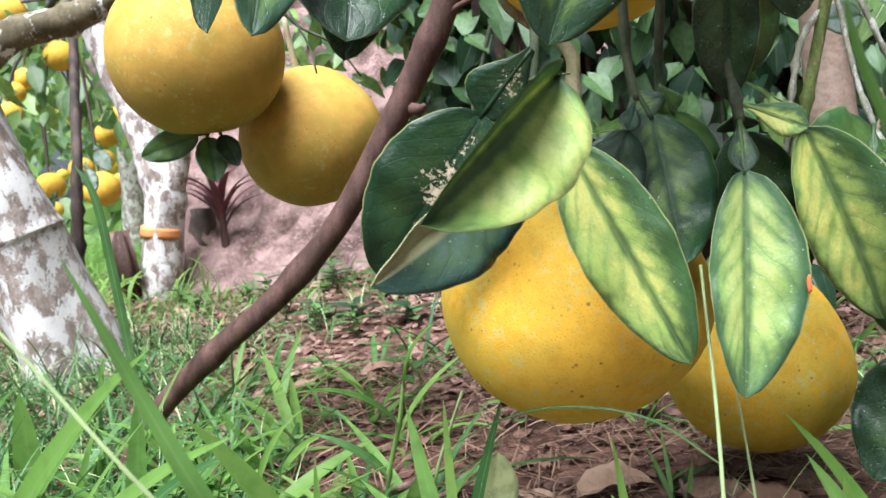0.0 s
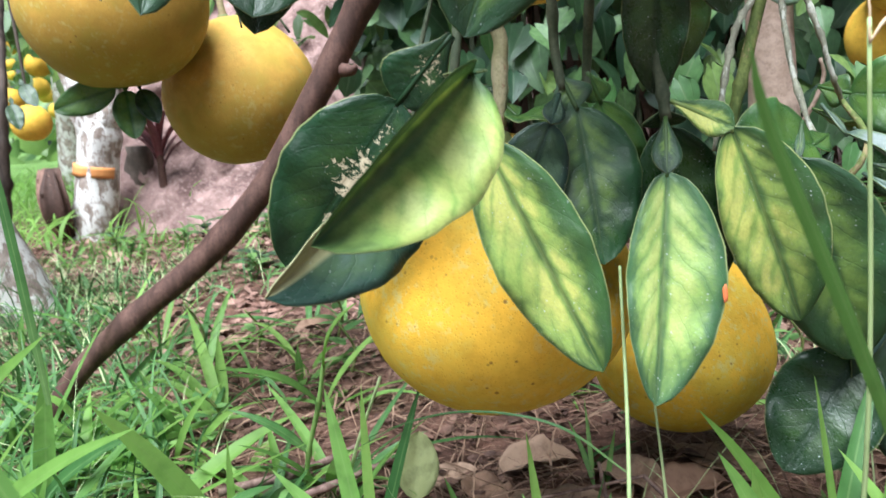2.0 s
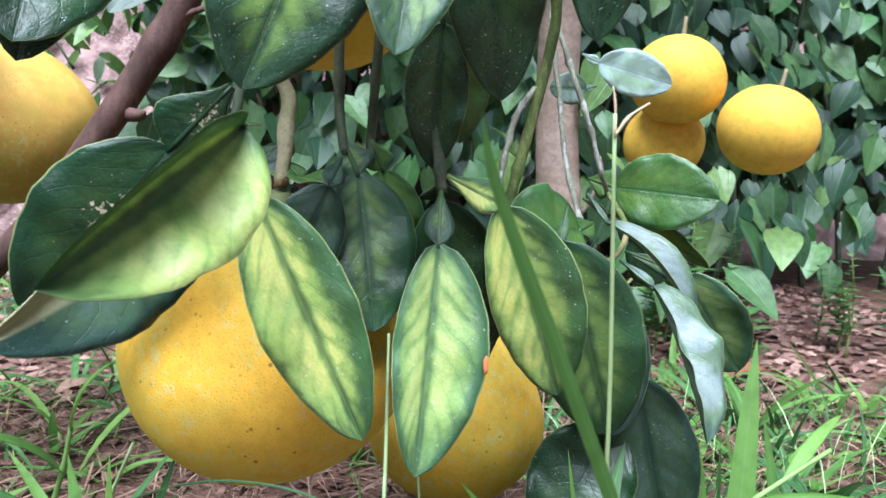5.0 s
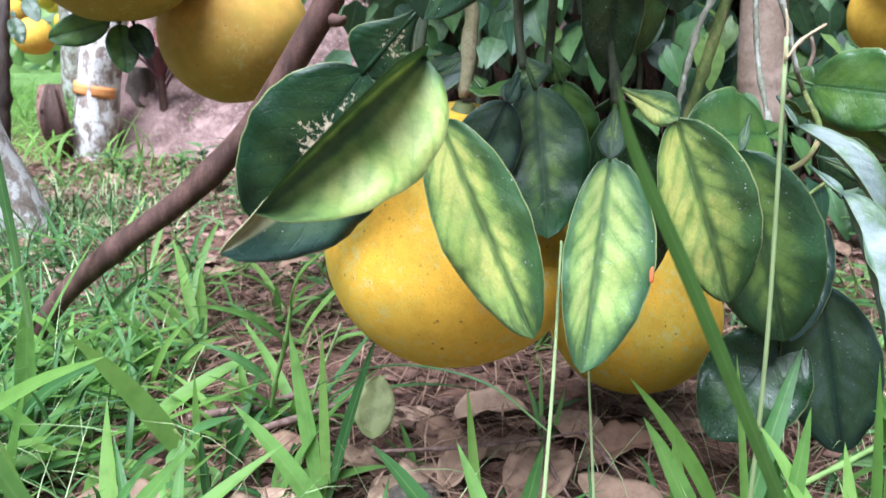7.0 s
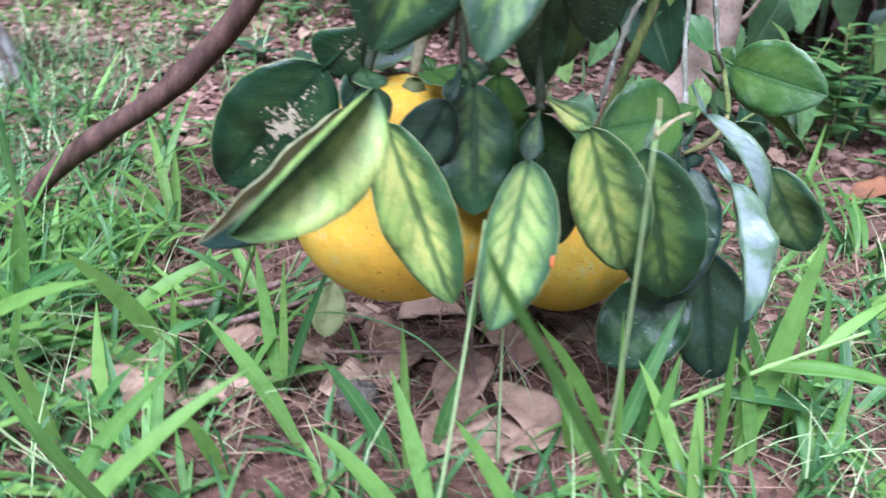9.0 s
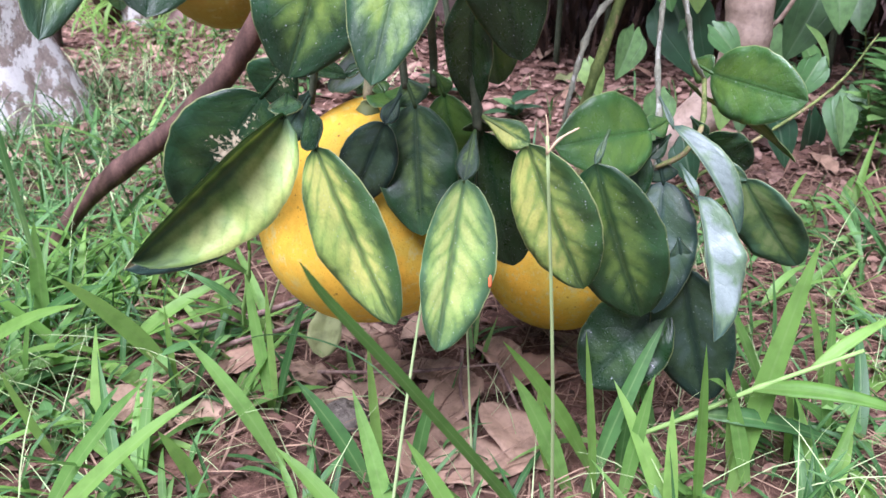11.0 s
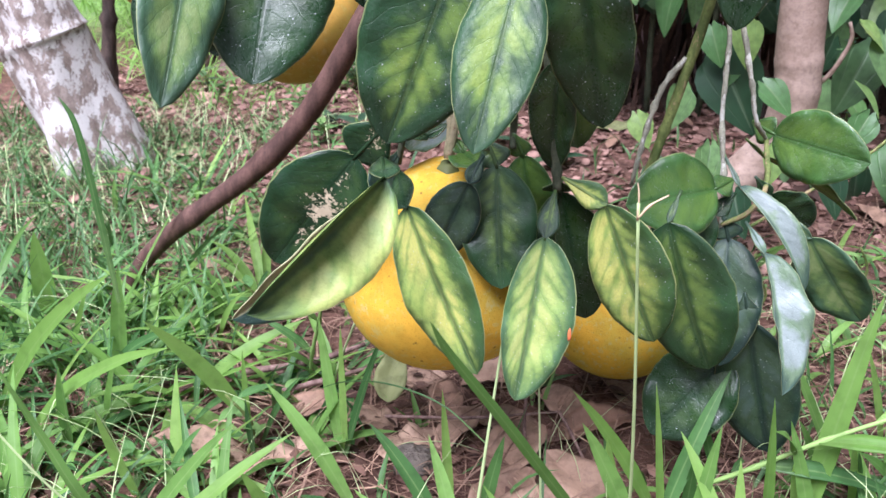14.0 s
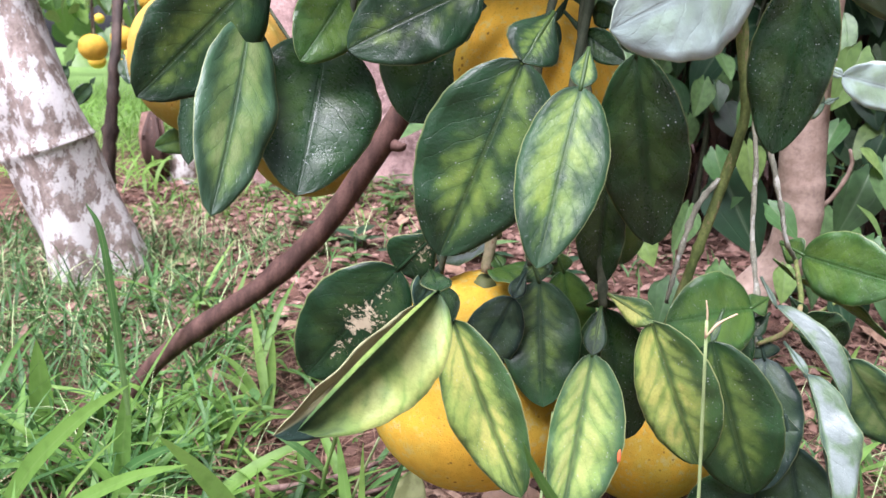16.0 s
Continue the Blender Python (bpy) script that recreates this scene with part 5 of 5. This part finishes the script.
def grass_tuft(x, y, n, L, W, material, label="tuft of broad bright green grass blades", spread=6.28, head=0.0, rise=(0.12, 1.15)):
    z = ground_height(x, y) - 0.004
    t = thing("grass_tuft", (x, y, z), label, "grass", "grass tufts")
    for i in range(n):
        a = head + rng.uniform(-spread / 2, spread / 2)
        l = L * rng.uniform(0.55, 1.3)
        b = (x + rng.uniform(-0.006, 0.006), y + rng.uniform(-0.006, 0.006), z)
        v, f, u = blade_data(b, a, l, W * rng.uniform(0.7, 1.2), rng.uniform(*rise), rng.uniform(0.2, 1.5), 9, rng.uniform(-0.7, 0.7))
        link("blade", v, f, material, t, "", u, b)
    return t


def scatter_tufts(count, x0, x1, y0, y1, L, W, mats, thin=None):
    done = 0
    for k in range(count * 8):
        if done >= count:
            break
        x, y = rng.uniform(x0, x1), rng.uniform(y0, y1)
        if thin and rng.random() > thin(x, y):
            continue
        grass_tuft(x, y, rng.randint(4, 7), L * rng.uniform(0.75, 1.25), W * rng.uniform(0.75, 1.2), rng.choice(mats))
        done += 1


lively = (grass_green, grass_bright, grass_deep, grass_green, grass_deep)
mixed = (grass_green, grass_deep, grass_green, grass_bright)
scatter_tufts(44, -0.55, -0.12, -0.06, 0.32, 0.10, 0.0135, (grass_green, grass_deep, grass_green, grass_bright, grass_bright))
scatter_tufts(8, -0.14, 0.20, -0.09, 0.03, 0.06, 0.008, lively)
scatter_tufts(26, 0.18, 0.55, -0.08, 0.34, 0.075, 0.009, mixed)
scatter_tufts(7, 0.14, 0.42, -0.12, 0.04, 0.10, 0.0135, (grass_bright, grass_green))
scatter_tufts(12, 0.33, 0.6, -0.06, 0.2, 0.11, 0.0125, (grass_bright, grass_green, grass_deep))
scatter_tufts(16, -0.52, -0.37, 0.16, 0.285, 0.13, 0.010, (grass_green, grass_deep))
scatter_tufts(8, -0.55, -0.38, 0.02, 0.16, 0.12, 0.012, mixed)
scatter_tufts(26, 0.3, 0.72, 0.2, 0.58, 0.10, 0.010, mixed)
scatter_tufts(9, -0.08, 0.16, 0.1, 0.55, 0.055, 0.006, lively)
scatter_tufts(14, -0.5, 0.1, 0.3, 0.8, 0.07, 0.006, (grass_green, grass_deep))


# looser, taller grass behind the bare branch and beside the fruit
scatter_tufts(24, -0.62, 0.0, 0.30, 0.75, 0.12, 0.0085, (grass_green, grass_deep, grass_bright, grass_deep), lambda x, y: 1.0 if x < -0.34 else 0.3)
scatter_tufts(9, -0.36, -0.06, 0.2, 0.5, 0.11, 0.011, (grass_bright, grass_green))
scatter_tufts(10, -0.35, -0.08, 0.12, 0.34, 0.12, 0.010, (grass_green, grass_deep))


def long_blade(pts, W, material, label, name="tall_grass"):
    """One long blade or stalk leaf along given points."""
    line = spline(pts, 8)
    V, U = [], []
    for i, p in enumerate(line):
        v = i / (len(line) - 1)
        d = (line[min(i + 1, len(line) - 1)] - line[max(i - 1, 0)]).normalized()
        n = Vector((0.25, -1, 0.3))
        s = d.cross(n).normalized()
        n = s.cross(d)
        half = 0.5 * W * min(1, 0.6 + v * 2) * (1 - v ** 4)
        V += [p - s * half - n * half * 0.35, p, p + s * half - n * half * 0.35]
        U += [(0, v), (0.5, v), (1, v)]
    F = []
    for i in range(len(line) - 1):
        k = 3 * i
        F += [(k, k + 1, k + 4, k + 3), (k + 1, k + 2, k + 5, k + 4)]
    t = thing(name, pts[0], label, "grass")
    link("blade", V, F, material, t, "", U, pts[0])
    return t


long_blade([(0.166, -0.118, -0.01), (0.121, -0.151, 0.1), (0.072, -0.188, 0.2), (0.047, -0.207, 0.248), (0.040, -0.214, 0.266)], 0.0048, grass_green, "tall bright green grass blade rising in front of the leaves")
long_blade([(-0.060, -0.16, -0.01), (-0.088, -0.185, 0.09), (-0.113, -0.2, 0.155), (-0.129, -0.2, 0.190), (-0.145, -0.2, 0.228)], 0.0058, grass_green, "tall green grass blade leaning out of the low grass")
long_blade([(-0.07, -0.16, -0.01), (-0.10, -0.19, 0.12), (-0.13, -0.2, 0.164), (-0.163, -0.2, 0.209), (-0.19, -0.2, 0.24)], 0.0012, grass_straw, "thin pale grass stalk", "grass_stalk")
long_blade([(0.042, -0.056, 0.106), (0.015, -0.05, 0.126), (-0.019, -0.04, 0.131), (-0.05, -0.03, 0.124), (-0.078, -0.02, 0.108)], 0.0011, grass_deep, "thin arching dark grass blade")
long_blade([(-0.285, 0.1, 0.1), (-0.291, 0.1, 0.20), (-0.296, 0.1, 0.25), (-0.306, 0.1, 0.272)], 0.006, grass_deep, "dark curved grass blade")


def grass_blade(base, tip, W, material):
    """One broad blade from the ground to its tip, bowed by its own weight."""
    b = Vector((base[0], base[1], ground_height(*base) - 0.004))
    t = Vector(tip)
    bow = Vector((0, 0, 0.09 * (Vector(t.xy) - Vector(b.xy)).length + 0.002))
    line = spline([b, b.lerp(t, 0.35) + bow, b.lerp(t, 0.7) + 0.8 * bow, t], 5)
    V, U = [], []
    for i, p in enumerate(line):
        v = i / (len(line) - 1)
        d = (line[min(i + 1, len(line) - 1)] - line[max(i - 1, 0)]).normalized()
        lean = (t - b).normalized()
        n = Vector((0.25 * math.sin(base[0] * 90), -0.55 + 0.9 * lean.y, 0.8))     # the upper side, turned a little to the open front
        s = d.cross(n).normalized()
        n = s.cross(d)
        half = 0.5 * W * min(1, 0.4 + v * 1.7) * (1 - v ** 2.6)
        V += [p - s * half + n * half * 0.3, p, p + s * half + n * half * 0.3]
        U += [(0, v), (0.5, v), (1, v)]
    F = []
    for i in range(len(line) - 1):
        k = 3 * i
        F += [(k, k + 1, k + 4, k + 3), (k + 1, k + 2, k + 5, k + 4)]
    t = thing("grass_shoot", b, "single broad green grass blade rising from the litter", "grass", "broad grass blades")
    link("blade", V, F, material, t, "", U, b)
    return t


# the blades that stand out: ground spot, tip, width in mm
for base, tip, w, material in (
    # by the bare branch
    ((-0.186, 0.115), (-0.228, 0.040, 0.118), 16, grass_bright),
    ((-0.227, 0.000), (-0.229, -0.031, 0.086), 22, grass_bright),
    ((-0.195, -0.120), (-0.080, -0.046, 0.095), 13, grass_bright),
    ((-0.205, -0.070), (-0.118, -0.050, 0.100), 14, grass_green),
    ((-0.400, 0.070), (-0.233, 0.019, 0.165), 20, grass_bright),
    ((-0.360, 0.050), (-0.188, 0.006, 0.117), 15, grass_bright),
    ((-0.352, 0.055), (-0.246, 0.030, 0.125), 5, grass_bright),
    ((-0.475, 0.257), (-0.466, 0.245, 0.100), 26, grass_bright),
    ((-0.298, 0.071), (-0.268, 0.059, 0.075), 16, grass_green),
    ((-0.310, 0.040), (-0.290, 0.020, 0.085), 19, grass_green),
    ((-0.109, -0.016), (-0.130, -0.028, 0.045), 11, grass_bright),
    ((-0.217, 0.017), (-0.172, 0.005, 0.054), 10, grass_deep),
    ((-0.160, 0.060), (-0.157, 0.048, 0.053), 9, grass_deep),
    ((-0.175, 0.085), (-0.168, 0.075, 0.080), 7, grass_bright),
    ((-0.165, 0.085), (-0.120, 0.070, 0.062), 8, grass_deep),
    ((-0.390, 0.162), (-0.343, 0.150, 0.097), 8, grass_bright),
    ((-0.350, 0.150), (-0.240, 0.120, 0.070), 12, grass_deep),
    ((-0.330, 0.150), (-0.300, 0.130, 0.120), 17, grass_green),
    # before the fruit
    ((-0.092, 0.078), (-0.114, 0.105, 0.098), 13, grass_green),
    ((-0.088, 0.076), (-0.086, 0.075, 0.108), 9, grass_bright),
    ((-0.090, 0.074), (-0.050, 0.070, 0.110), 10, grass_deep),
    ((-0.060, 0.010), (-0.131, 0.030, 0.080), 14, grass_green),
    ((0.009, -0.006), (-0.050, 0.017, 0.062), 14, grass_deep),
    ((0.035, -0.060), (-0.001, -0.015, 0.080), 13, grass_green),
    ((0.030, -0.075), (-0.046, -0.040, 0.050), 14, grass_bright),
    ((0.100, -0.090), (0.040, -0.056, 0.077), 14, grass_bright),
    ((0.012, -0.004), (0.004, 0.010, 0.100), 8, grass_bright),
    ((0.030, 0.020), (0.046, 0.020, 0.060), 11, grass_deep),
    ((0.157, 0.030), (0.091, 0.018, 0.102), 13, grass_bright),
    ((0.140, 0.010), (0.098, 0.012, 0.082), 15, grass_green),
    ((0.127, 0.024), (0.115, 0.012, 0.072), 11, grass_bright),
    ((0.174, 0.033), (0.175, 0.021, 0.059), 10, grass_deep),
    # by the hanging twig
    ((0.250, 0.030), (0.293, 0.080, 0.158), 17, grass_bright),
    ((0.150, 0.010), (0.198, 0.059, 0.105), 13, grass_deep),
    ((0.205, -0.020), (0.164, 0.028, 0.072), 12, grass_bright),
    ((0.172, 0.000), (0.188, 0.017, 0.086), 11, grass_green),
    ((0.222, 0.000), (0.213, 0.002, 0.119), 10, grass_bright),
    ((0.156, 0.000), (0.142, 0.004, 0.122), 7, grass_bright),
    ((0.202, -0.030), (0.197, -0.005, 0.077), 10, grass_bright),
    ((0.205, 0.075), (0.170, 0.070, 0.095), 8, grass_deep),
    ((0.348, 0.101), (0.301, 0.089, 0.027), 11, grass_green),
    ((0.284, 0.089), (0.253, 0.077, 0.057), 11, grass_green),
    ((0.297, 0.070), (0.284, 0.058, 0.061), 10, grass_bright),
    ((0.372, 0.152), (0.340, 0.140, 0.042), 8, grass_bright),
    ((0.290, 0.118), (0.287, 0.106, 0.082), 8, grass_deep),
    ((0.350, 0.169), (0.319, 0.157, 0.079), 8, grass_bright),
    ((0.255, 0.047), (0.241, 0.035, 0.049), 9, grass_bright),
    ((0.262, 0.030), (0.236, 0.040, 0.080), 11, grass_green),
    ((0.300, 0.100), (0.240, 0.110, 0.105), 13, grass_green),
    ((0.330, 0.090), (0.320, 0.110, 0.100), 9, grass_green),
):
    grass_blade(base, tip, 0.001 * w, material)


def creeping_grass(pts, leaves):
    """A crabgrass culm that creeps over the others, its blades set at the joints."""
    t = thing("creeping_grass", pts[0], "creeping grass stem with broad blades at its joints", "grass", "creeping grass")
    tube("stem", t, pts, [0.0016, 0.0017, 0.0016, 0.0013], stem_green, "", 8, 6, 0.08, (0.33, 0.66), 0.5)
    for base, tip, w, material in leaves:
        b, e = Vector(base), Vector(tip)
        v, f, u = sheet(b, e, w, (0.0, -0.45, 1.0), lambda q: min(1.0, 0.45 + 2.2 * q) * (1 - q ** 2.4), 0.22, 0.07, -0.1, 4, 12, 0.08, 0.0004, int(1000 * base[0]))
        link("blade", v, f, material, t, "", u, b)
    return t


creeping_grass([(0.175, 0.040, 0.014), (0.219, 0.040, 0.040), (0.259, 0.040, 0.066), (0.318, 0.040, 0.099)],
               (((0.256, 0.040, 0.065), (0.352, 0.010, 0.075), 0.014, grass_bright), ((0.221, 0.040, 0.042), (0.335, 0.050, 0.018), 0.015, grass_deep), ((0.290, 0.040, 0.083), (0.350, 0.070, 0.115), 0.009, grass_bright), ((0.240, 0.040, 0.054), (0.225, 0.020, 0.085), 0.012, grass_green)))
creeping_grass([(-0.150, 0.170, -0.004), (-0.140, 0.155, 0.035), (-0.126, 0.140, 0.075), (-0.118, 0.130, 0.105)],
               (((-0.126, 0.140, 0.075), (-0.170, 0.100, 0.120), 0.011, grass_green), ((-0.118, 0.130, 0.104), (-0.095, 0.110, 0.150), 0.010, grass_bright), ((-0.140, 0.155, 0.035), (-0.190, 0.150, 0.075), 0.009, grass_deep)))

fine_grass("dry_grass", 900, -1.0, 0.1, 0.42, 1.25, 0.04, 0.11, 0.0019, grass_straw, "pale dry grass stems on the bare soil")
fine_grass("dry_grass", 480, -0.5, 0.6, -0.1, 0.45, 0.05, 0.13, 0.0011, grass_straw, "fine pale grass stems among the green blades")


def seed_stalk(pts, r, fork, label):
    t = thing("grass_stalk", pts[0], label, "grass", "grass stalks")
    tube("stem", t, pts, [r * 1.3, r, r * 0.8], grass_straw, "", 7, 6, 0.05)
    top = Vector(pts[-1])
    if fork:
        tube("seed_spike", t, [top - Vector((0, 0, 0.008)), top + Vector((0.005, 0, -0.001)), top + Vector((0.0125, 0, 0.004))], [0.0004, 0.0006, 0.0003], seed_tan, "short tan seed spike", 6, 4, 0.5)
        tube("seed_spike", t, [top - Vector((0, 0, 0.008)), top + Vector((0.0, 0, 0.003)), top + Vector((-0.001, 0, 0.009))], [0.0004, 0.0005, 0.0002], seed_tan, "", 6, 4, 0.4)
    return t


seed_stalk([(0.128, -0.06, -0.01), (0.122, -0.09, 0.14), (0.113, -0.108, 0.276)], 0.0009, True, "thin pale grass stalk with a forked seed head")
seed_stalk([(0.030, -0.095, -0.01), (0.042, -0.056, 0.106), (0.050, -0.012, 0.184)], 0.0009, False, "pale green grass stalk in front of the fruit")
seed_stalk([(-0.115, 0.12, -0.01), (-0.1, 0.1, 0.05), (-0.075, 0.08, 0.11)], 0.0012, False, "pale green leaning grass stalk")
seed_stalk([(0.075, 0.0, -0.01), (0.07, 0.01, 0.08), (0.066, 0.02, 0.15)], 0.0007, False, "pale green grass stalk in front of the fruit")

bite = fruit_data(0.0042, 1.5, 0, 3, 12, 8, 0.3)
link("bite_mark", [Vector((0.0864 + 0.28 * q.x, -0.0445 + 0.2 * q.y, 0.176 + 0.62 * q.z)) for q in bite[0]], bite[1], bite_red, tree, "orange bite mark on a leaf edge")

# ---------- litter ----------
def dead_leaf(x, y, L, W, turn, material, label, z=None, tip_up=0.0):
    z0 = ground_height(x, y) + 0.004 if z is None else z
    d = Vector((math.cos(turn), math.sin(turn), tip_up)).normalized()
    b = Vector((x, y, z0))
    v, f, u = sheet(b - d * L / 2, b + d * L / 2, W, (0.1 * math.sin(turn * 5), -0.15, 1), blade_profile, rng.uniform(0.2, 0.7), rng.uniform(-0.06, 0.16), rng.uniform(-0.1, 0.2), 8, 14, 0.5, 0.0006, int(turn * 100) % 97)
    ob = link("dead_leaf", v, f, material, None, "", u, b)
    return tagged(ob, label, "leaf", "fallen leaves")


for x, y, L, W, turn in ((-0.130, 0.128, 0.06, 0.034, 0.6), (-0.208, 0.058, 0.105, 0.036, -0.1), (0.05, 0.09, 0.075, 0.05, 1.2), (0.075, 0.02, 0.085, 0.04, 0.15), (0.045, 0.035, 0.07, 0.045, 1.0), (0.10, 0.05, 0.075, 0.04, 2.3), (-0.03, 0.09, 0.07, 0.04, 0.4),
                         (0.08, 0.17, 0.07, 0.035, 2.2), (0.113, 0.135, 0.075, 0.035, 0.5), (-0.08, 0.12, 0.055, 0.03, 2.9), (-0.137, 0.065, 0.06, 0.03, 0.4), (-0.02, 0.16, 0.07, 0.035, 1.9),
                         (0.02, 0.2, 0.065, 0.036, 0.3), (0.15, 0.19, 0.07, 0.035, 2.5), (0.0, 0.11, 0.06, 0.03, 1.1), (-0.05, 0.2, 0.05, 0.03, 0.2), (0.035, 0.135, 0.07, 0.038, 2.7)):
    dead_leaf(x, y, L, W, turn, dry_leaf, "curled tan dead leaf lying in the litter")
dead_leaf(-0.064, 0.142, 0.046, 0.032, 1.45, fallen_green, "pale yellow-green fallen leaf propped in the litter", 0.026, 1.4)
dead_leaf(0.60, 0.585, 0.09, 0.045, 0.3, dry_rust, "orange-brown dead leaf on the bare soil")
dead_leaf(-0.64, 0.92, 0.08, 0.05, 0.4, fallen_green, "pale green fallen leaf on the bare soil")
dead_leaf(0.167, 1.25, 0.1, 0.05, 0.1, fallen_green, "pale yellow fallen leaf at the foot of the hedge")
for k in range(46):
    x, y = rng.uniform(-0.9, 0.75), rng.uniform(0.3, 1.7)
    dead_leaf(x, y, rng.uniform(0.04, 0.08), rng.uniform(0.022, 0.04), rng.uniform(0, 3.1), rng.choice((dry_leaf, dry_litter, dry_leaf)), "small curled brown dead leaf in the litter")


def litter(name, n, x0, x1, y0, y1, L0, L1, ratio, material, label, lift=0.5):
    """Crumbs of leaf and straw, too many and too small to part."""
    V, F = [], []
    for k in range(n):
        x, y = rng.uniform(x0, x1), y0 + (y1 - y0) * rng.random()
        b = Vector((x, y, ground_height(x, y) + rng.uniform(0.0, 0.006)))
        a = rng.uniform(0, 6.28)
        d = Vector((math.cos(a), math.sin(a), rng.uniform(-0.2, 0.6) * lift)).normalized()
        s = d.cross(Vector((rng.uniform(-0.6, 0.6), rng.uniform(-0.6, 0.6), 1))).normalized()
        n_ = s.cross(d)
        L = rng.uniform(L0, L1)
        W = L * ratio * rng.uniform(0.6, 1.3)
        c = rng.uniform(-0.25, 0.35) * L
        k0 = len(V)
        for v, w in ((0, 0.25), (0.33, 1.0), (0.7, 0.9), (1, 0.1)):
            p = b + d * (L * v) + n_ * (c * 4 * v * (1 - v) * 0.5)
            V += [p - s * (W * w / 2) + n_ * (0.2 * W * w), p + s * (W * w / 2)]
        for i in range(3):
            q = k0 + 2 * i
            F.append((q, q + 1, q + 3, q + 2))
    ob = link(name, V, F, material, None, "", [(0.5, 0.5)] * len(V))
    return tagged(ob, label, "leaf litter", "", "stuff")


litter("leaf_litter", 5200, -0.55, 0.6, -0.02, 0.75, 0.006, 0.02, 0.45, dry_litter, "brown crumbs of dead leaf covering the soil")
litter("leaf_litter", 15000, -1.3, 1.3, 0.5, 2.3, 0.008, 0.03, 0.5, dry_far_lit, "reddish-brown dead leaf litter under the trees")
litter("straw", 7000, -0.5, 0.6, -0.02, 0.7, 0.025, 0.075, 0.022, dry_straw, "dry straw and root fibres on the soil", 0.7)


def dead_stick(pts, r, label):
    t = thing("dead_stick", pts[0], label, "stick", "dead sticks")
    tube("wood", t, pts, [r, 0.9 * r, 0.6 * r], dry_stick, "", 8, 5, 0.15, (0.4, 0.75))
    return t


dead_stick([(-0.205, 0.150, 0.012), (-0.150, 0.178, 0.012), (-0.105, 0.205, 0.02)], 0.0035, "purple-brown dead stick in the litter")
dead_stick([(-0.165, 0.125, 0.010), (-0.120, 0.150, 0.014), (-0.085, 0.168, 0.02)], 0.0026, "thin grey-brown dead stick in the litter")
dead_stick([(-0.060, 0.098, 0.014), (0.010, 0.104, 0.016), (0.082, 0.118, 0.020)], 0.0015, "bent straw-coloured dead stem")
dead_stick([(0.082, 0.118, 0.020), (0.094, 0.095, 0.012), (0.104, 0.072, 0.006)], 0.0014, "bent straw-coloured dead stem")
dead_stick([(0.054, 0.120, 0.03), (0.056, 0.090, 0.012), (0.066, 0.060, 0.005)], 0.0014, "bent straw-coloured dead stem")


def stone(x, y, r, label):
    V, F, U = fruit_data(r, 0.7, 0, x * 50, 18, 12, 0.35)
    c = Vector((x, y, ground_height(x, y) + 0.3 * r))
    ob = link("stone", [c + p for p in V], F, stone_grey, None, "", None, c)
    return tagged(ob, label, "stone")


stone(-0.03, 0.07, 0.017, "dark mossy clod lying in the litter")


# ---------- weeds ----------
def weed(x, y, h, n, size, material=weed_leaf, label="leafy bright green weed growing from bare soil"):
    z = ground_height(x, y) - 0.004
    t = thing("weed", (x, y, z), label, "plant", "weeds")
    tube("stem", t, [(x, y, z), (x + 0.01, y, z + 0.5 * h), (x - 0.005, y - 0.01, z + h)], [0.002, 0.0016, 0.001], twig_green, "", 6, 4)
    for i in range(n):
        a = 2.4 * i + x * 30
        b = Vector((x, y, z + h * (0.25 + 0.75 * i / n)))
        d = Vector((math.cos(a), math.sin(a), 0.3))
        v, f, u = simple_leaf(b, d, Vector((0, 0, 1)), size * rng.uniform(0.7, 1.2), size * 0.45, 5)
        link("leaf", v, f, material, t, "", u, b)
    return t


for x, y, h, n, size in ((0.57, 0.72, 0.16, 14, 0.06), (0.64, 0.64, 0.10, 10, 0.05), (0.72, 0.8, 0.14, 12, 0.06), (0.62, 0.84, 0.18, 14, 0.06),
                          (-0.33, 0.95, 0.05, 7, 0.04), (-0.42, 1.05, 0.05, 8, 0.045), (-0.2, 0.62, 0.08, 8, 0.035), (-0.16, 0.45, 0.07, 7, 0.03), (-0.3, 0.6, 0.06, 7, 0.03), (-0.55, 1.3, 0.06, 8, 0.05), (-0.05, 0.36, 0.06, 6, 0.03)):
    weed(x, y, h, n, size)
for k in range(16):
    weed(rng.uniform(0.42, 0.95), rng.uniform(0.68, 1.1), rng.uniform(0.1, 0.24), rng.randint(18, 26), rng.uniform(0.022, 0.04), rng.choice((weed_leaf, vine_leaf)), "spindly small-leaved green weed before the hedge")
for k in range(15):
    weed(rng.uniform(-0.95, -0.05), rng.uniform(1.45, 1.95), rng.uniform(0.04, 0.1), rng.randint(6, 9), rng.uniform(0.04, 0.07), rng.choice((weed_leaf, vine_leaf)), "low green weed at the foot of the bank")
for x, y in ((-0.36, 1.12), (-0.25, 1.05), (-0.44, 1.18), (0.05, 0.95), (-0.1, 1.1)):
    weed(x, y, 0.04, 6, 0.07, vine_leaf, "low dusty grey-green seedling on the bare soil")
for k in range(5):
    weed(rng.uniform(-0.42, -0.08), rng.uniform(0.2, 0.6), rng.uniform(0.05, 0.09), rng.randint(5, 7), rng.uniform(0.02, 0.032), weed_leaf, "broad-leaved green seedling among the grass")
for k in range(26):
    x, y = rng.uniform(-0.45, 0.45), rng.uniform(0.0, 0.6)
    if -0.1 < x < 0.25 and y < 0.35:
        continue
    weed(x, y, rng.uniform(0.03, 0.07), rng.randint(5, 8), rng.uniform(0.018, 0.03), weed_leaf, "tiny green seedling among the grass")
